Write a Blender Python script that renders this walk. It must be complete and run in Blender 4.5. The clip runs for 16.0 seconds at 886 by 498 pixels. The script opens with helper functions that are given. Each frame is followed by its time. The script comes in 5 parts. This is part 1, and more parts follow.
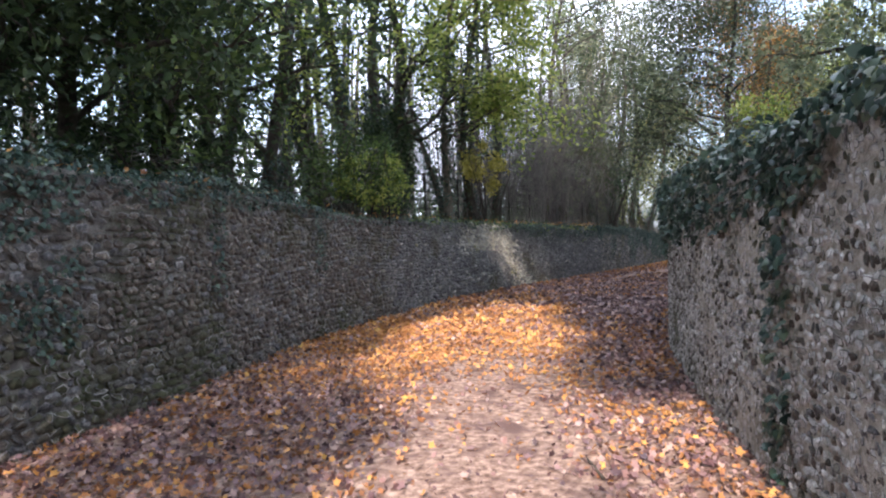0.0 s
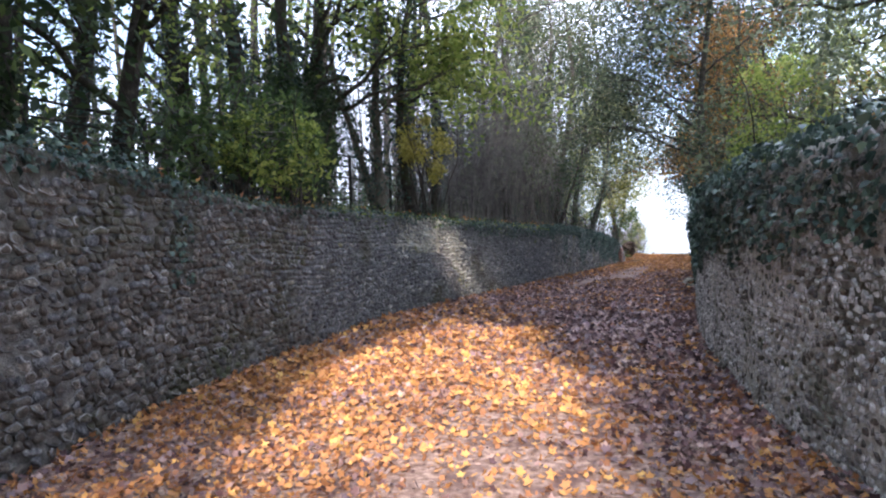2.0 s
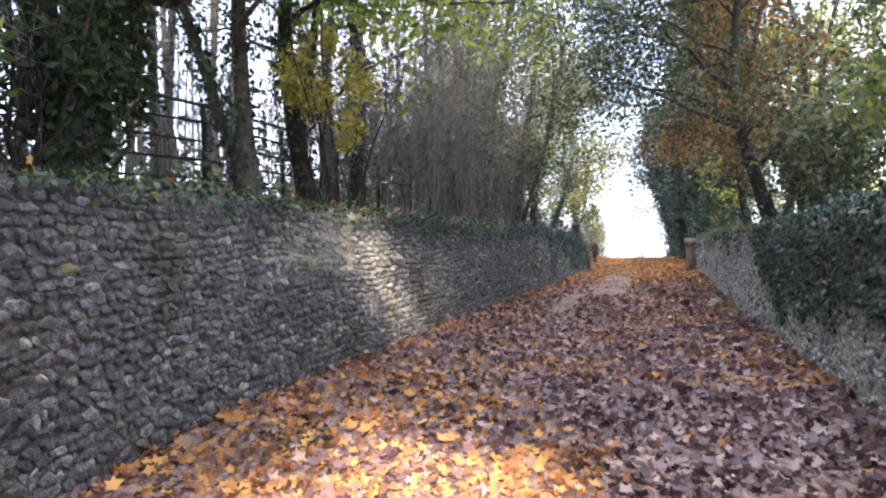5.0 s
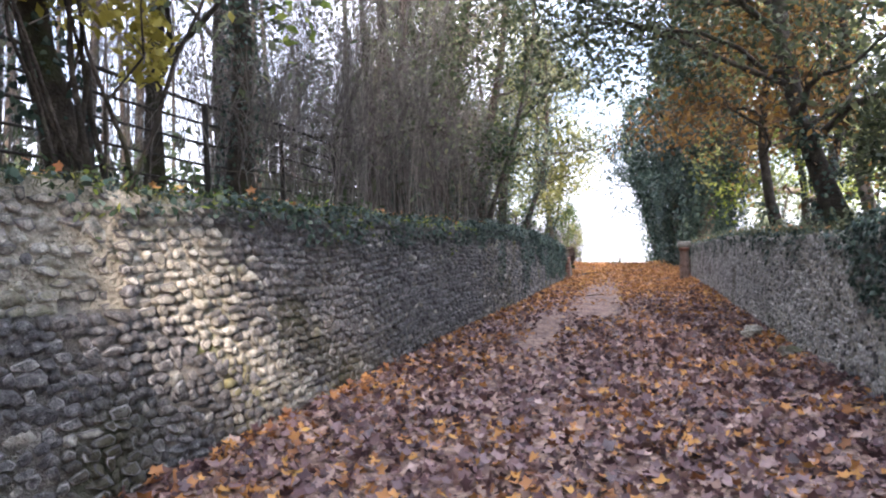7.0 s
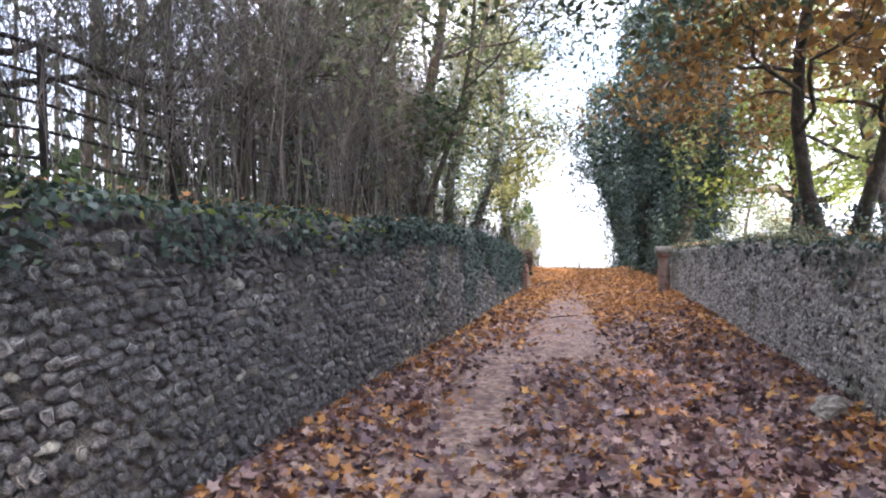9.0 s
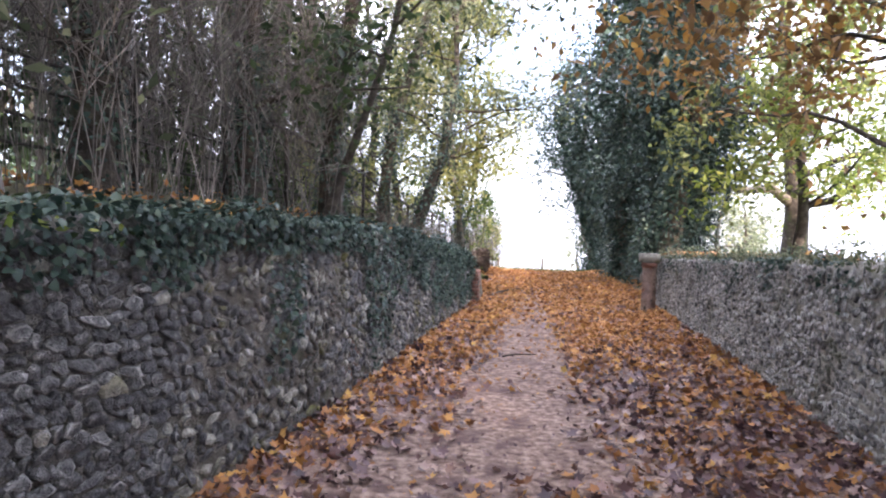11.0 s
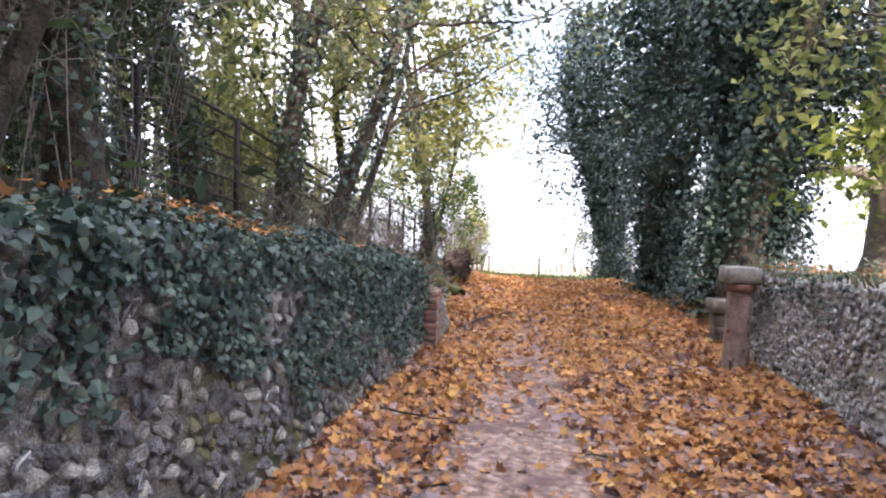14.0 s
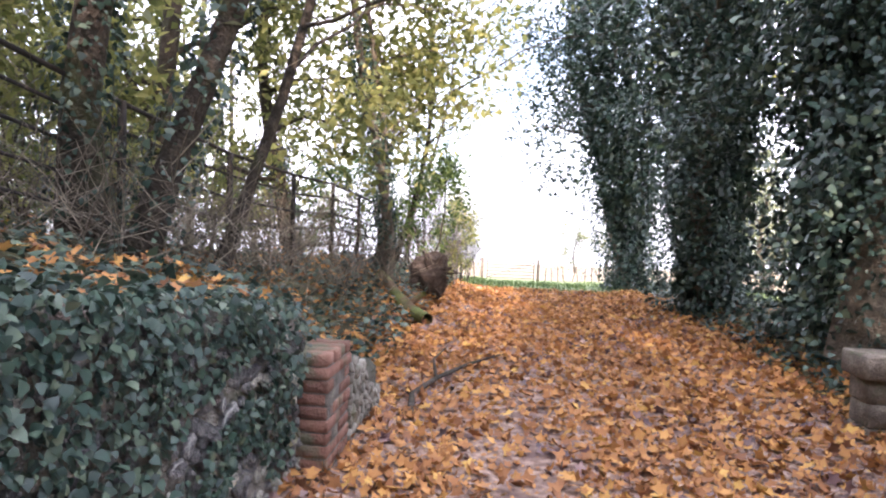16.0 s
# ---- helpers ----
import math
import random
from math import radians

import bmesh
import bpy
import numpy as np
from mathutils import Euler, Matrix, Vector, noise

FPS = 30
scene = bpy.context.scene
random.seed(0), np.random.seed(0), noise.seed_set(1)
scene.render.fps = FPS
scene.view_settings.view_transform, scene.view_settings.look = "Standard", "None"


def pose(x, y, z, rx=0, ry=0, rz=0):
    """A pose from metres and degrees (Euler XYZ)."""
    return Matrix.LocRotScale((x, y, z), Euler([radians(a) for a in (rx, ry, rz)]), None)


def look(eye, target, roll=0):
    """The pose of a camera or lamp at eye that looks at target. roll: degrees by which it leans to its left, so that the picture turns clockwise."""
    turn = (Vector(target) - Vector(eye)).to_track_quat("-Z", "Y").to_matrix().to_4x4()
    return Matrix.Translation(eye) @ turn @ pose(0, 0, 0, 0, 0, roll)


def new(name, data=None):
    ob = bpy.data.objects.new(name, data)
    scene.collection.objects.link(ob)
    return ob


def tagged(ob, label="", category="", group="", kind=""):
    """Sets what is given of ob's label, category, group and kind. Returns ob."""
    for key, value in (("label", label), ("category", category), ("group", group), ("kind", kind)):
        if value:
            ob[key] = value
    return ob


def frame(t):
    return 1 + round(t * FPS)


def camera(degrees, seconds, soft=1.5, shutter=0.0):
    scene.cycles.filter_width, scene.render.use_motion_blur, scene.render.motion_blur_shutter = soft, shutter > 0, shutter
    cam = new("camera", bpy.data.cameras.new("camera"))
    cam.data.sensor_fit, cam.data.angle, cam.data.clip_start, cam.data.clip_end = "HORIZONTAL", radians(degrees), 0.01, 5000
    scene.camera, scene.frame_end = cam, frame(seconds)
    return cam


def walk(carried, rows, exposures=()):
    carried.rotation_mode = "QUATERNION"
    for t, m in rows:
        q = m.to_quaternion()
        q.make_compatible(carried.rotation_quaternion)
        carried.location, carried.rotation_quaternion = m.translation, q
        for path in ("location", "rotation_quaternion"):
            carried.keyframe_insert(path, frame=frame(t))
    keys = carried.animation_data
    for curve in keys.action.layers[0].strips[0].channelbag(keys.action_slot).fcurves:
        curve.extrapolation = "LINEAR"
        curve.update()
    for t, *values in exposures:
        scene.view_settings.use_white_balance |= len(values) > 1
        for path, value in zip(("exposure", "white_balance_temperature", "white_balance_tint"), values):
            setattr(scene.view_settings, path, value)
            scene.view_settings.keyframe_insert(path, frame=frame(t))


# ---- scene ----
cam = camera(71.2, 16.0, soft=2.1)
PATH = [
    (0, (-0.008, -0.057, 1.515), (-1.008, 1.674, 1.465), -2.0),
    (0.5, (-0.441, 0.593, 1.434), (-1.393, 2.351, 1.389), -2.1),
    (1, (-0.876, 1.29, 1.421), (-1.763, 3.082, 1.375), -2.0),
    (1.5, (-1.31, 1.915, 1.394), (-2.155, 3.728, 1.352), -1.7),
    (2, (-1.724, 2.582, 1.446), (-2.499, 4.425, 1.393), -1.5),
    (2.5, (-2.107, 3.269, 1.448), (-2.822, 5.136, 1.392), -1.1),
    (3, (-2.465, 3.999, 1.487), (-3.119, 5.888, 1.423), -0.6),
    (3.2, (-2.576, 4.275, 1.498), (-3.224, 6.167, 1.434), -0.6),
    (5.3, (-3.546, 7.796, 1.444), (-4.125, 9.71, 1.389), -1.5),
    (5.5, (-3.604, 8.113, 1.433), (-4.176, 10.029, 1.382), -1.5),
    (6, (-3.718, 8.943, 1.453), (-4.273, 10.864, 1.404), -1.5),
    (6.5, (-3.799, 9.791, 1.419), (-4.336, 11.717, 1.37), -1.6),
    (7, (-3.864, 10.666, 1.422), (-4.369, 12.601, 1.371), -1.5),
    (7.5, (-3.824, 11.541, 1.407), (-4.245, 13.495, 1.354), -1.2),
    (8, (-3.868, 12.421, 1.443), (-4.264, 14.38, 1.385), -1.0),
    (8.5, (-3.974, 13.236, 1.432), (-4.358, 15.198, 1.377), -0.8),
    (9, (-4.077, 14.086, 1.451), (-4.448, 16.05, 1.393), -0.8),
    (9.2, (-4.083, 14.448, 1.442), (-4.442, 16.415, 1.387), -0.8),
    (11.3, (-4.015, 17.979, 1.53), (-4.264, 19.961, 1.44), 1.3),
    (11.5, (-3.997, 18.354, 1.503), (-4.243, 20.337, 1.416), 1.2),
    (12, (-3.909, 19.201, 1.502), (-4.146, 21.185, 1.413), 1.3),
    (12.5, (-3.895, 20.047, 1.467), (-4.126, 22.031, 1.376), 1.5),
    (13, (-3.922, 20.842, 1.456), (-4.153, 22.826, 1.364), 1.7),
    (13.5, (-4.01, 21.729, 1.435), (-4.243, 23.713, 1.338), 1.9),
    (14, (-4.012, 22.639, 1.435), (-4.251, 24.622, 1.33), 2.0),
    (14.5, (-3.976, 23.581, 1.432), (-4.215, 25.564, 1.323), 2.1),
    (15, (-3.934, 24.488, 1.395), (-4.181, 26.47, 1.282), 2.3),
    (15.5, (-4.025, 25.431, 1.373), (-4.276, 27.412, 1.263), 2.1),
    (16, (-3.922, 26.294, 1.348), (-4.156, 28.277, 1.241), 2.0),
]
walk(cam, [(t, look(eye, target, roll)) for t, eye, target, roll in PATH], exposures=[(0.0, 1.8, 5850, 14), (3.0, 1.95, 5500, 16), (5.4, 2.36, 6000, 18), (6.5, 2.36, 6000, 19), (9.0, 2.45, 6050, 20), (12.5, 2.4, 6050, 22), (16.0, 2.4, 6200, 23)])

# ---- world, sun ----
SUN_TRAVEL = Vector((-0.33, 1.0, -0.62)).normalized()
world = bpy.data.worlds.new("sky")
scene.world = world
world.use_nodes = True
wn, wl = world.node_tree.nodes, world.node_tree.links
wn.clear()
w_out = wn.new("ShaderNodeOutputWorld")
w_bg = wn.new("ShaderNodeBackground")
w_sky = wn.new("ShaderNodeTexSky")
w_sky.sky_type, w_sky.sun_disc = "NISHITA", False
w_sky.sun_elevation = math.asin(-SUN_TRAVEL.z)
w_sky.sun_rotation = math.atan2(-SUN_TRAVEL.x, -SUN_TRAVEL.y)
w_map = wn.new("ShaderNodeTexCoord")
w_noise = wn.new("ShaderNodeTexNoise")
w_noise.inputs["Scale"].default_value = 2.6
w_noise.inputs["Detail"].default_value = 6.0
w_ramp = wn.new("ShaderNodeValToRGB")
w_ramp.color_ramp.elements[0].position, w_ramp.color_ramp.elements[1].position = 0.38, 0.58
w_ramp.color_ramp.elements[0].color = (0.2, 0.2, 0.2, 1)
w_mix = wn.new("ShaderNodeMix")
w_mix.data_type = "RGBA"
w_mix.inputs[7].default_value = (11.0, 11.4, 12.2, 1)
wl.new(w_map.outputs["Generated"], w_noise.inputs["Vector"])
wl.new(w_noise.outputs["Fac"], w_ramp.inputs["Fac"])
wl.new(w_ramp.outputs["Color"], w_mix.inputs[0])
wl.new(w_sky.outputs["Color"], w_mix.inputs[6])
# a clouded sky: the zenith three times as bright as the horizon
w_sep = wn.new("ShaderNodeSeparateXYZ")
w_grad = wn.new("ShaderNodeMapRange")
w_grad.inputs[1].default_value, w_grad.inputs[2].default_value = 0.0, 1.0
w_grad.inputs[3].default_value, w_grad.inputs[4].default_value = 0.37, 1.36
w_all = wn.new("ShaderNodeVectorMath")
w_all.operation = "SCALE"
wl.new(w_map.outputs["Generated"], w_sep.inputs[0])
wl.new(w_sep.outputs["Z"], w_grad.inputs[0])
wl.new(w_mix.outputs[2], w_all.inputs[0])
wl.new(w_grad.outputs[0], w_all.inputs["Scale"])
wl.new(w_all.outputs[0], w_bg.inputs["Color"])
w_bg.inputs["Strength"].default_value = 0.145
wl.new(w_bg.outputs["Background"], w_out.inputs["Surface"])

sun = new("sun", bpy.data.lights.new("sun", "SUN"))
sun.data.energy, sun.data.angle, sun.data.color = 3.9, radians(1.2), (1.0, 0.82, 0.64)
sun.matrix_world = look((4, -12, 12), Vector((4, -12, 12)) + SUN_TRAVEL)

# ---- materials ----
rng = np.random.default_rng(7)


def material(name, colours, rough=0.8, scale=8.0, fine=60.0, bump=0.3, dist=0.01, vary=0.0, spec=0.3, thin=0.0, spots=None, gain=1.9):
    """colours: a ramp of (position, rgb). The ramp runs over noise, and by vary over a number that each piece or island has for itself."""
    m = bpy.data.materials.new(name)
    m.use_nodes = True
    nt, ln = m.node_tree.nodes, m.node_tree.links
    b = nt["Principled BSDF"]
    co = nt.new("ShaderNodeNewGeometry")
    n1, n2 = nt.new("ShaderNodeTexNoise"), nt.new("ShaderNodeTexNoise")
    n1.inputs["Scale"].default_value, n2.inputs["Scale"].default_value = scale, fine
    n1.inputs["Detail"].default_value = n2.inputs["Detail"].default_value = 5
    ln.new(co.outputs["Position"], n1.inputs["Vector"])
    ln.new(co.outputs["Position"], n2.inputs["Vector"])

    def calc(op, a, c):
        k = nt.new("ShaderNodeMath")
        k.operation = op
        for i, v in enumerate((a, c)):
            if isinstance(v, (int, float)):
                k.inputs[i].default_value = v
            else:
                ln.new(v, k.inputs[i])
        return k.outputs[0]

    f = calc("ADD", calc("MULTIPLY", n1.outputs["Fac"], 0.65), calc("MULTIPLY", n2.outputs["Fac"], 0.35))
    f = calc("ADD", calc("MULTIPLY", calc("SUBTRACT", f, 0.5), gain), 0.5)
    if vary:
        oi = nt.new("ShaderNodeObjectInfo")
        r = calc("FRACT", calc("ADD", oi.outputs["Random"], co.outputs["Random Per Island"]), 0)
        f = calc("ADD", calc("MULTIPLY", f, 1 - vary), calc("MULTIPLY", r, vary))
    ramp = nt.new("ShaderNodeValToRGB")
    els = ramp.color_ramp.elements
    while len(els) < len(colours):
        els.new(0.5)
    for e, (p, c) in zip(els, colours):
        e.position, e.color = p, (*c, 1)
    ln.new(f, ramp.inputs["Fac"])
    col = ramp.outputs["Color"]

    def over(base, rgb, fac):
        x = nt.new("ShaderNodeMix")
        x.data_type = "RGBA"
        ln.new(fac, x.inputs[0])
        ln.new(base, x.inputs[6])
        x.inputs[7].default_value = (*rgb, 1)
        return x.outputs[2]

    for rgb, sc, lo, hi in spots or ():
        n3 = nt.new("ShaderNodeTexNoise")
        n3.inputs["Scale"].default_value, n3.inputs["Detail"].default_value = sc, 4
        ln.new(co.outputs["Position"], n3.inputs["Vector"])
        mr = nt.new("ShaderNodeMapRange")
        mr.inputs[1].default_value, mr.inputs[2].default_value = lo, hi
        ln.new(n3.outputs["Fac"], mr.inputs[0])
        col = over(col, rgb, mr.outputs[0])
    ln.new(col, b.inputs["Base Color"])
    b.inputs["Roughness"].default_value = rough
    b.inputs["Specular IOR Level"].default_value = spec
    if bump:
        bp = nt.new("ShaderNodeBump")
        bp.inputs["Strength"].default_value, bp.inputs["Distance"].default_value = bump, dist
        ln.new(n2.outputs["Fac"], bp.inputs["Height"])
        ln.new(bp.outputs["Normal"], b.inputs["Normal"])
    if thin:
        tr, ms = nt.new("ShaderNodeBsdfTranslucent"), nt.new("ShaderNodeMixShader")
        ln.new(col, tr.inputs["Color"])
        ms.inputs[0].default_value = thin
        ln.new(b.outputs[0], ms.inputs[1])
        ln.new(tr.outputs[0], ms.inputs[2])
        ln.new(ms.outputs[0], nt["Material Output"].inputs["Surface"])
    return m


M_SOIL = material("lane_soil", [(0.15, (0.085, 0.050, 0.040)), (0.5, (0.24, 0.163, 0.132)), (0.85, (0.44, 0.325, 0.265))], 0.95, 16.0, 150, 0.8, 0.006, spots=[((0.12, 0.075, 0.068), 3.5, 0.5, 0.68)], gain=2.6)
M_BANK = material("bank_soil", [(0.2, (0.03, 0.028, 0.018)), (0.6, (0.08, 0.07, 0.035)), (0.9, (0.12, 0.12, 0.05))], 0.95, 3.0, 50, 0.6, 0.02)
M_GRASS = material("field_grass", [(0.2, (0.09, 0.12, 0.04)), (0.6, (0.15, 0.19, 0.07)), (0.9, (0.24, 0.23, 0.11))], 0.9, 0.4, 12, 0.5, 0.02)
M_STUBBLE = material("stubble_field", [(0.2, (0.13, 0.10, 0.065)), (0.6, (0.21, 0.165, 0.105)), (0.9, (0.28, 0.235, 0.15))], 0.95, 0.3, 6, 0.5, 0.02)
M_MORTAR = material("lime_mortar", [(0.2, (0.06, 0.057, 0.052)), (0.5, (0.145, 0.136, 0.122)), (0.85, (0.30, 0.285, 0.25))], 0.95, 9.0, 90, 1.0, 0.03,
                    spots=[((0.05, 0.055, 0.03), 1.1, 0.52, 0.70)])
M_MORTAR_PALE = material("pale_lime_and_sunlit_mortar", [(0.2, (0.17, 0.155, 0.12)), (0.5, (0.36, 0.335, 0.27)), (0.85, (0.55, 0.515, 0.42))], 0.95, 8.0, 50, 1.0, 0.05,
                         spots=[((0.13, 0.14, 0.06), 2.0, 0.55, 0.7)])
FLINT_RAMP = [(0.12, (0.034, 0.034, 0.036)), (0.45, (0.105, 0.103, 0.105)), (0.70, (0.18, 0.176, 0.173)), (0.90, (0.30, 0.293, 0.28)), (1.0, (0.50, 0.49, 0.46))]
M_FLINT = material("flint", FLINT_RAMP, 0.7, 30, 110, 1.0, 0.02, vary=0.26, gain=3.4, spots=[((0.07, 0.065, 0.035), 1.1, 0.55, 0.72)])
M_RIND = material("chalky_flint_rind", [(0.3, (0.075, 0.074, 0.074)), (0.55, (0.16, 0.156, 0.15)), (0.78, (0.30, 0.293, 0.28)), (0.97, (0.52, 0.51, 0.48))], 0.85, 14, 120, 0.8, 0.01, vary=0.5, gain=3.0, spots=[((0.10, 0.09, 0.05), 1.3, 0.55, 0.72)])
M_FLINT_PALE = material("pale_flint", [(0.1, (0.09, 0.087, 0.076)), (0.5, (0.26, 0.25, 0.215)), (0.9, (0.52, 0.50, 0.43))], 0.8, 26, 100, 1.0, 0.014, vary=0.35, gain=3.2,
                        spots=[((0.16, 0.15, 0.06), 2.2, 0.56, 0.7)])
M_FLINT_GREY = material("grey_white_flint", [(0.1, (0.16, 0.155, 0.148)), (0.45, (0.40, 0.39, 0.37)), (0.9, (0.70, 0.68, 0.645))], 0.8, 26, 100, 1.0, 0.014, vary=0.35, gain=3.2, spots=[((0.14, 0.14, 0.10), 2.2, 0.58, 0.72)])
M_FLINT_BROWN = material("brown_stained_flint", [(0.1, (0.028, 0.024, 0.02)), (0.45, (0.075, 0.062, 0.05)), (0.7, (0.135, 0.115, 0.092)), (0.92, (0.36, 0.32, 0.27))], 0.75, 26, 100, 1.0, 0.014, vary=0.35, gain=3.2,
                         spots=[((0.055, 0.06, 0.03), 0.9, 0.50, 0.66)])
M_BRICK = material("old_red_brick", [(0.2, (0.12, 0.065, 0.05)), (0.6, (0.22, 0.115, 0.088)), (0.9, (0.32, 0.20, 0.155))], 0.95, 14, 80, 0.9, 0.015, vary=0.35, spots=[((0.12, 0.12, 0.08), 6, 0.52, 0.66)])
M_BRICK_PALE = material("worn_pink_brick", [(0.2, (0.13, 0.095, 0.08)), (0.55, (0.25, 0.18, 0.15)), (0.9, (0.40, 0.30, 0.255))], 0.95, 9, 70, 0.9, 0.02, spots=[((0.30, 0.13, 0.075), 7, 0.6, 0.68), ((0.07, 0.06, 0.05), 14, 0.62, 0.68)])
M_STONE = material("weathered_stone", [(0.2, (0.09, 0.084, 0.07)), (0.55, (0.19, 0.176, 0.15)), (0.9, (0.34, 0.315, 0.27))], 0.9, 6, 60, 0.7, 0.012, spots=[((0.09, 0.10, 0.05), 4, 0.55, 0.7)])
M_STONE_BROWN = material("brown_stone", [(0.2, (0.07, 0.058, 0.046)), (0.55, (0.15, 0.125, 0.10)), (0.9, (0.28, 0.24, 0.195))], 0.95, 9, 60, 0.9, 0.015, spots=[((0.07, 0.085, 0.04), 5, 0.55, 0.7)])
M_BARK = material("bark", [(0.2, (0.02, 0.017, 0.014)), (0.55, (0.055, 0.045, 0.036)), (0.9, (0.12, 0.10, 0.08))], 0.9, 9, 45, 0.9, 0.03, spots=[((0.05, 0.06, 0.025), 3, 0.55, 0.7)])
M_BARK_PALE = material("pale_bark", [(0.2, (0.055, 0.047, 0.035)), (0.55, (0.13, 0.11, 0.085)), (0.9, (0.23, 0.20, 0.155))], 0.9, 9, 45, 0.8, 0.03)
M_TWIG = material("grey_brown_twigs", [(0.1, (0.06, 0.053, 0.05)), (0.5, (0.15, 0.133, 0.124)), (0.92, (0.30, 0.27, 0.245))], 0.9, 3, 40, 0, vary=0.6)
M_IRON = material("dark_iron", [(0.2, (0.015, 0.014, 0.013)), (0.7, (0.04, 0.034, 0.03)), (0.95, (0.09, 0.05, 0.03))], 0.7, 10, 70, 0.4, 0.004)
M_GATE = material("galvanised_gate", [(0.2, (0.05, 0.042, 0.036)), (0.8, (0.12, 0.10, 0.085))], 0.6, 6, 50, 0.2, 0.003)
M_POST = material("weathered_wood", [(0.2, (0.05, 0.042, 0.034)), (0.6, (0.11, 0.092, 0.074)), (0.9, (0.20, 0.17, 0.14))], 0.9, 10, 60, 0.6, 0.01)
M_MOSSLOG = material("mossy_log", [(0.2, (0.05, 0.06, 0.02)), (0.6, (0.13, 0.16, 0.05)), (0.9, (0.22, 0.22, 0.10))], 0.95, 5, 60, 0.8, 0.02, spots=[((0.10, 0.07, 0.045), 3, 0.42, 0.6)])
M_EARTH = material("root_earth", [(0.2, (0.025, 0.02, 0.016)), (0.6, (0.065, 0.05, 0.042)), (0.9, (0.13, 0.10, 0.085))], 0.95, 9, 50, 0.9, 0.03)


def leafmat(name, ramp, thin=0.35, rough=0.55, spec=0.3):
    return material(name, ramp, rough, 3.0, 30, 0, vary=0.75, thin=thin, spec=spec)


M_L_ORANGE = leafmat("orange_leaves", [(0.08, (0.17, 0.080, 0.048)), (0.3, (0.31, 0.145, 0.066)), (0.55, (0.43, 0.21, 0.08)), (0.82, (0.52, 0.28, 0.09)), (0.97, (0.66, 0.46, 0.13))], 0.12, 0.8)
M_L_BROWN = leafmat("purple_brown_leaves", [(0.1, (0.04, 0.022, 0.027)), (0.4, (0.125, 0.070, 0.075)), (0.68, (0.24, 0.15, 0.143)), (0.97, (0.50, 0.35, 0.275))], 0.06, 0.45, 0.5)
M_IVY = leafmat("ivy_leaves", [(0.1, (0.011, 0.026, 0.022)), (0.4, (0.025, 0.054, 0.041)), (0.7, (0.055, 0.092, 0.066)), (0.9, (0.11, 0.145, 0.095)), (0.98, (0.22, 0.24, 0.11))], 0.12, 0.42, 0.4)
M_GREEN = leafmat("green_leaves", [(0.1, (0.03, 0.055, 0.02)), (0.5, (0.07, 0.115, 0.035)), (0.9, (0.15, 0.20, 0.06))], 0.4)
M_DARK = leafmat("dark_green_leaves", [(0.1, (0.018, 0.032, 0.016)), (0.5, (0.04, 0.065, 0.028)), (0.9, (0.085, 0.12, 0.045))], 0.35)
M_FRESH = leafmat("yellow_green_leaves", [(0.1, (0.11, 0.16, 0.035)), (0.5, (0.25, 0.31, 0.07)), (0.9, (0.44, 0.45, 0.12))], 0.6)
M_LIME = leafmat("lime_leaves", [(0.1, (0.105, 0.125, 0.045)), (0.5, (0.22, 0.245, 0.085)), (0.9, (0.40, 0.385, 0.145))], 0.5)
M_YELLOW = leafmat("yellow_leaves", [(0.1, (0.22, 0.19, 0.04)), (0.5, (0.44, 0.385, 0.08)), (0.9, (0.62, 0.54, 0.15))], 0.5)
M_RUST = leafmat("rusty_leaves", [(0.1, (0.09, 0.05, 0.025)), (0.5, (0.22, 0.13, 0.05)), (0.8, (0.38, 0.20, 0.05)), (0.95, (0.45, 0.30, 0.08))], 0.4)
M_GREY = leafmat("grey_green_leaves", [(0.1, (0.06, 0.075, 0.045)), (0.5, (0.14, 0.165, 0.095)), (0.9, (0.26, 0.27, 0.16))], 0.45)
M_OLIVE = leafmat("olive_green_leaves", [(0.1, (0.03, 0.042, 0.025)), (0.5, (0.075, 0.095, 0.05)), (0.88, (0.15, 0.165, 0.085)), (0.97, (0.30, 0.19, 0.06))], 0.4)
M_STRAW = leafmat("dry_grass", [(0.1, (0.06, 0.07, 0.035)), (0.5, (0.14, 0.145, 0.08)), (0.9, (0.28, 0.26, 0.16))], 0.3)


# ---- mesh helpers ----
def mesh_of(name, verts, faces, mat, smooth=False):
    """verts (n, 3), faces (m, k): one mesh with faces of k corners."""
    me = bpy.data.meshes.new(name)
    verts, faces = np.asarray(verts, np.float32), np.asarray(faces, np.int32)
    me.vertices.add(len(verts))
    me.vertices.foreach_set("co", verts.ravel())
    m, k = faces.shape
    me.loops.add(m * k)
    me.loops.foreach_set("vertex_index", faces.ravel())
    me.polygons.add(m)
    me.polygons.foreach_set("loop_start", np.arange(0, m * k, k, dtype=np.int32))
    me.update(calc_edges=True)
    if smooth:
        me.polygons.foreach_set("use_smooth", np.ones(m, bool))
    me.materials.append(mat)
    return me


def put(name, verts, faces, mat, parent=None, label="", smooth=False, kind="", category=""):
    verts = np.asarray(verts, float)
    if parent is not None:
        at = np.array(parent.location)
        if parent.parent is not None:
            at = at + np.array(parent.parent.location)
        verts = verts - at
    ob = new(name, mesh_of(name, verts, faces, mat, smooth))
    ob.parent = parent
    return tagged(ob, label, category, "", kind)


def empty(name, x, y, z, label, category, group=""):
    ob = new(name)
    ob.location = (x, y, z)
    ob.empty_display_size = 0.1
    return tagged(ob, label, category, group)


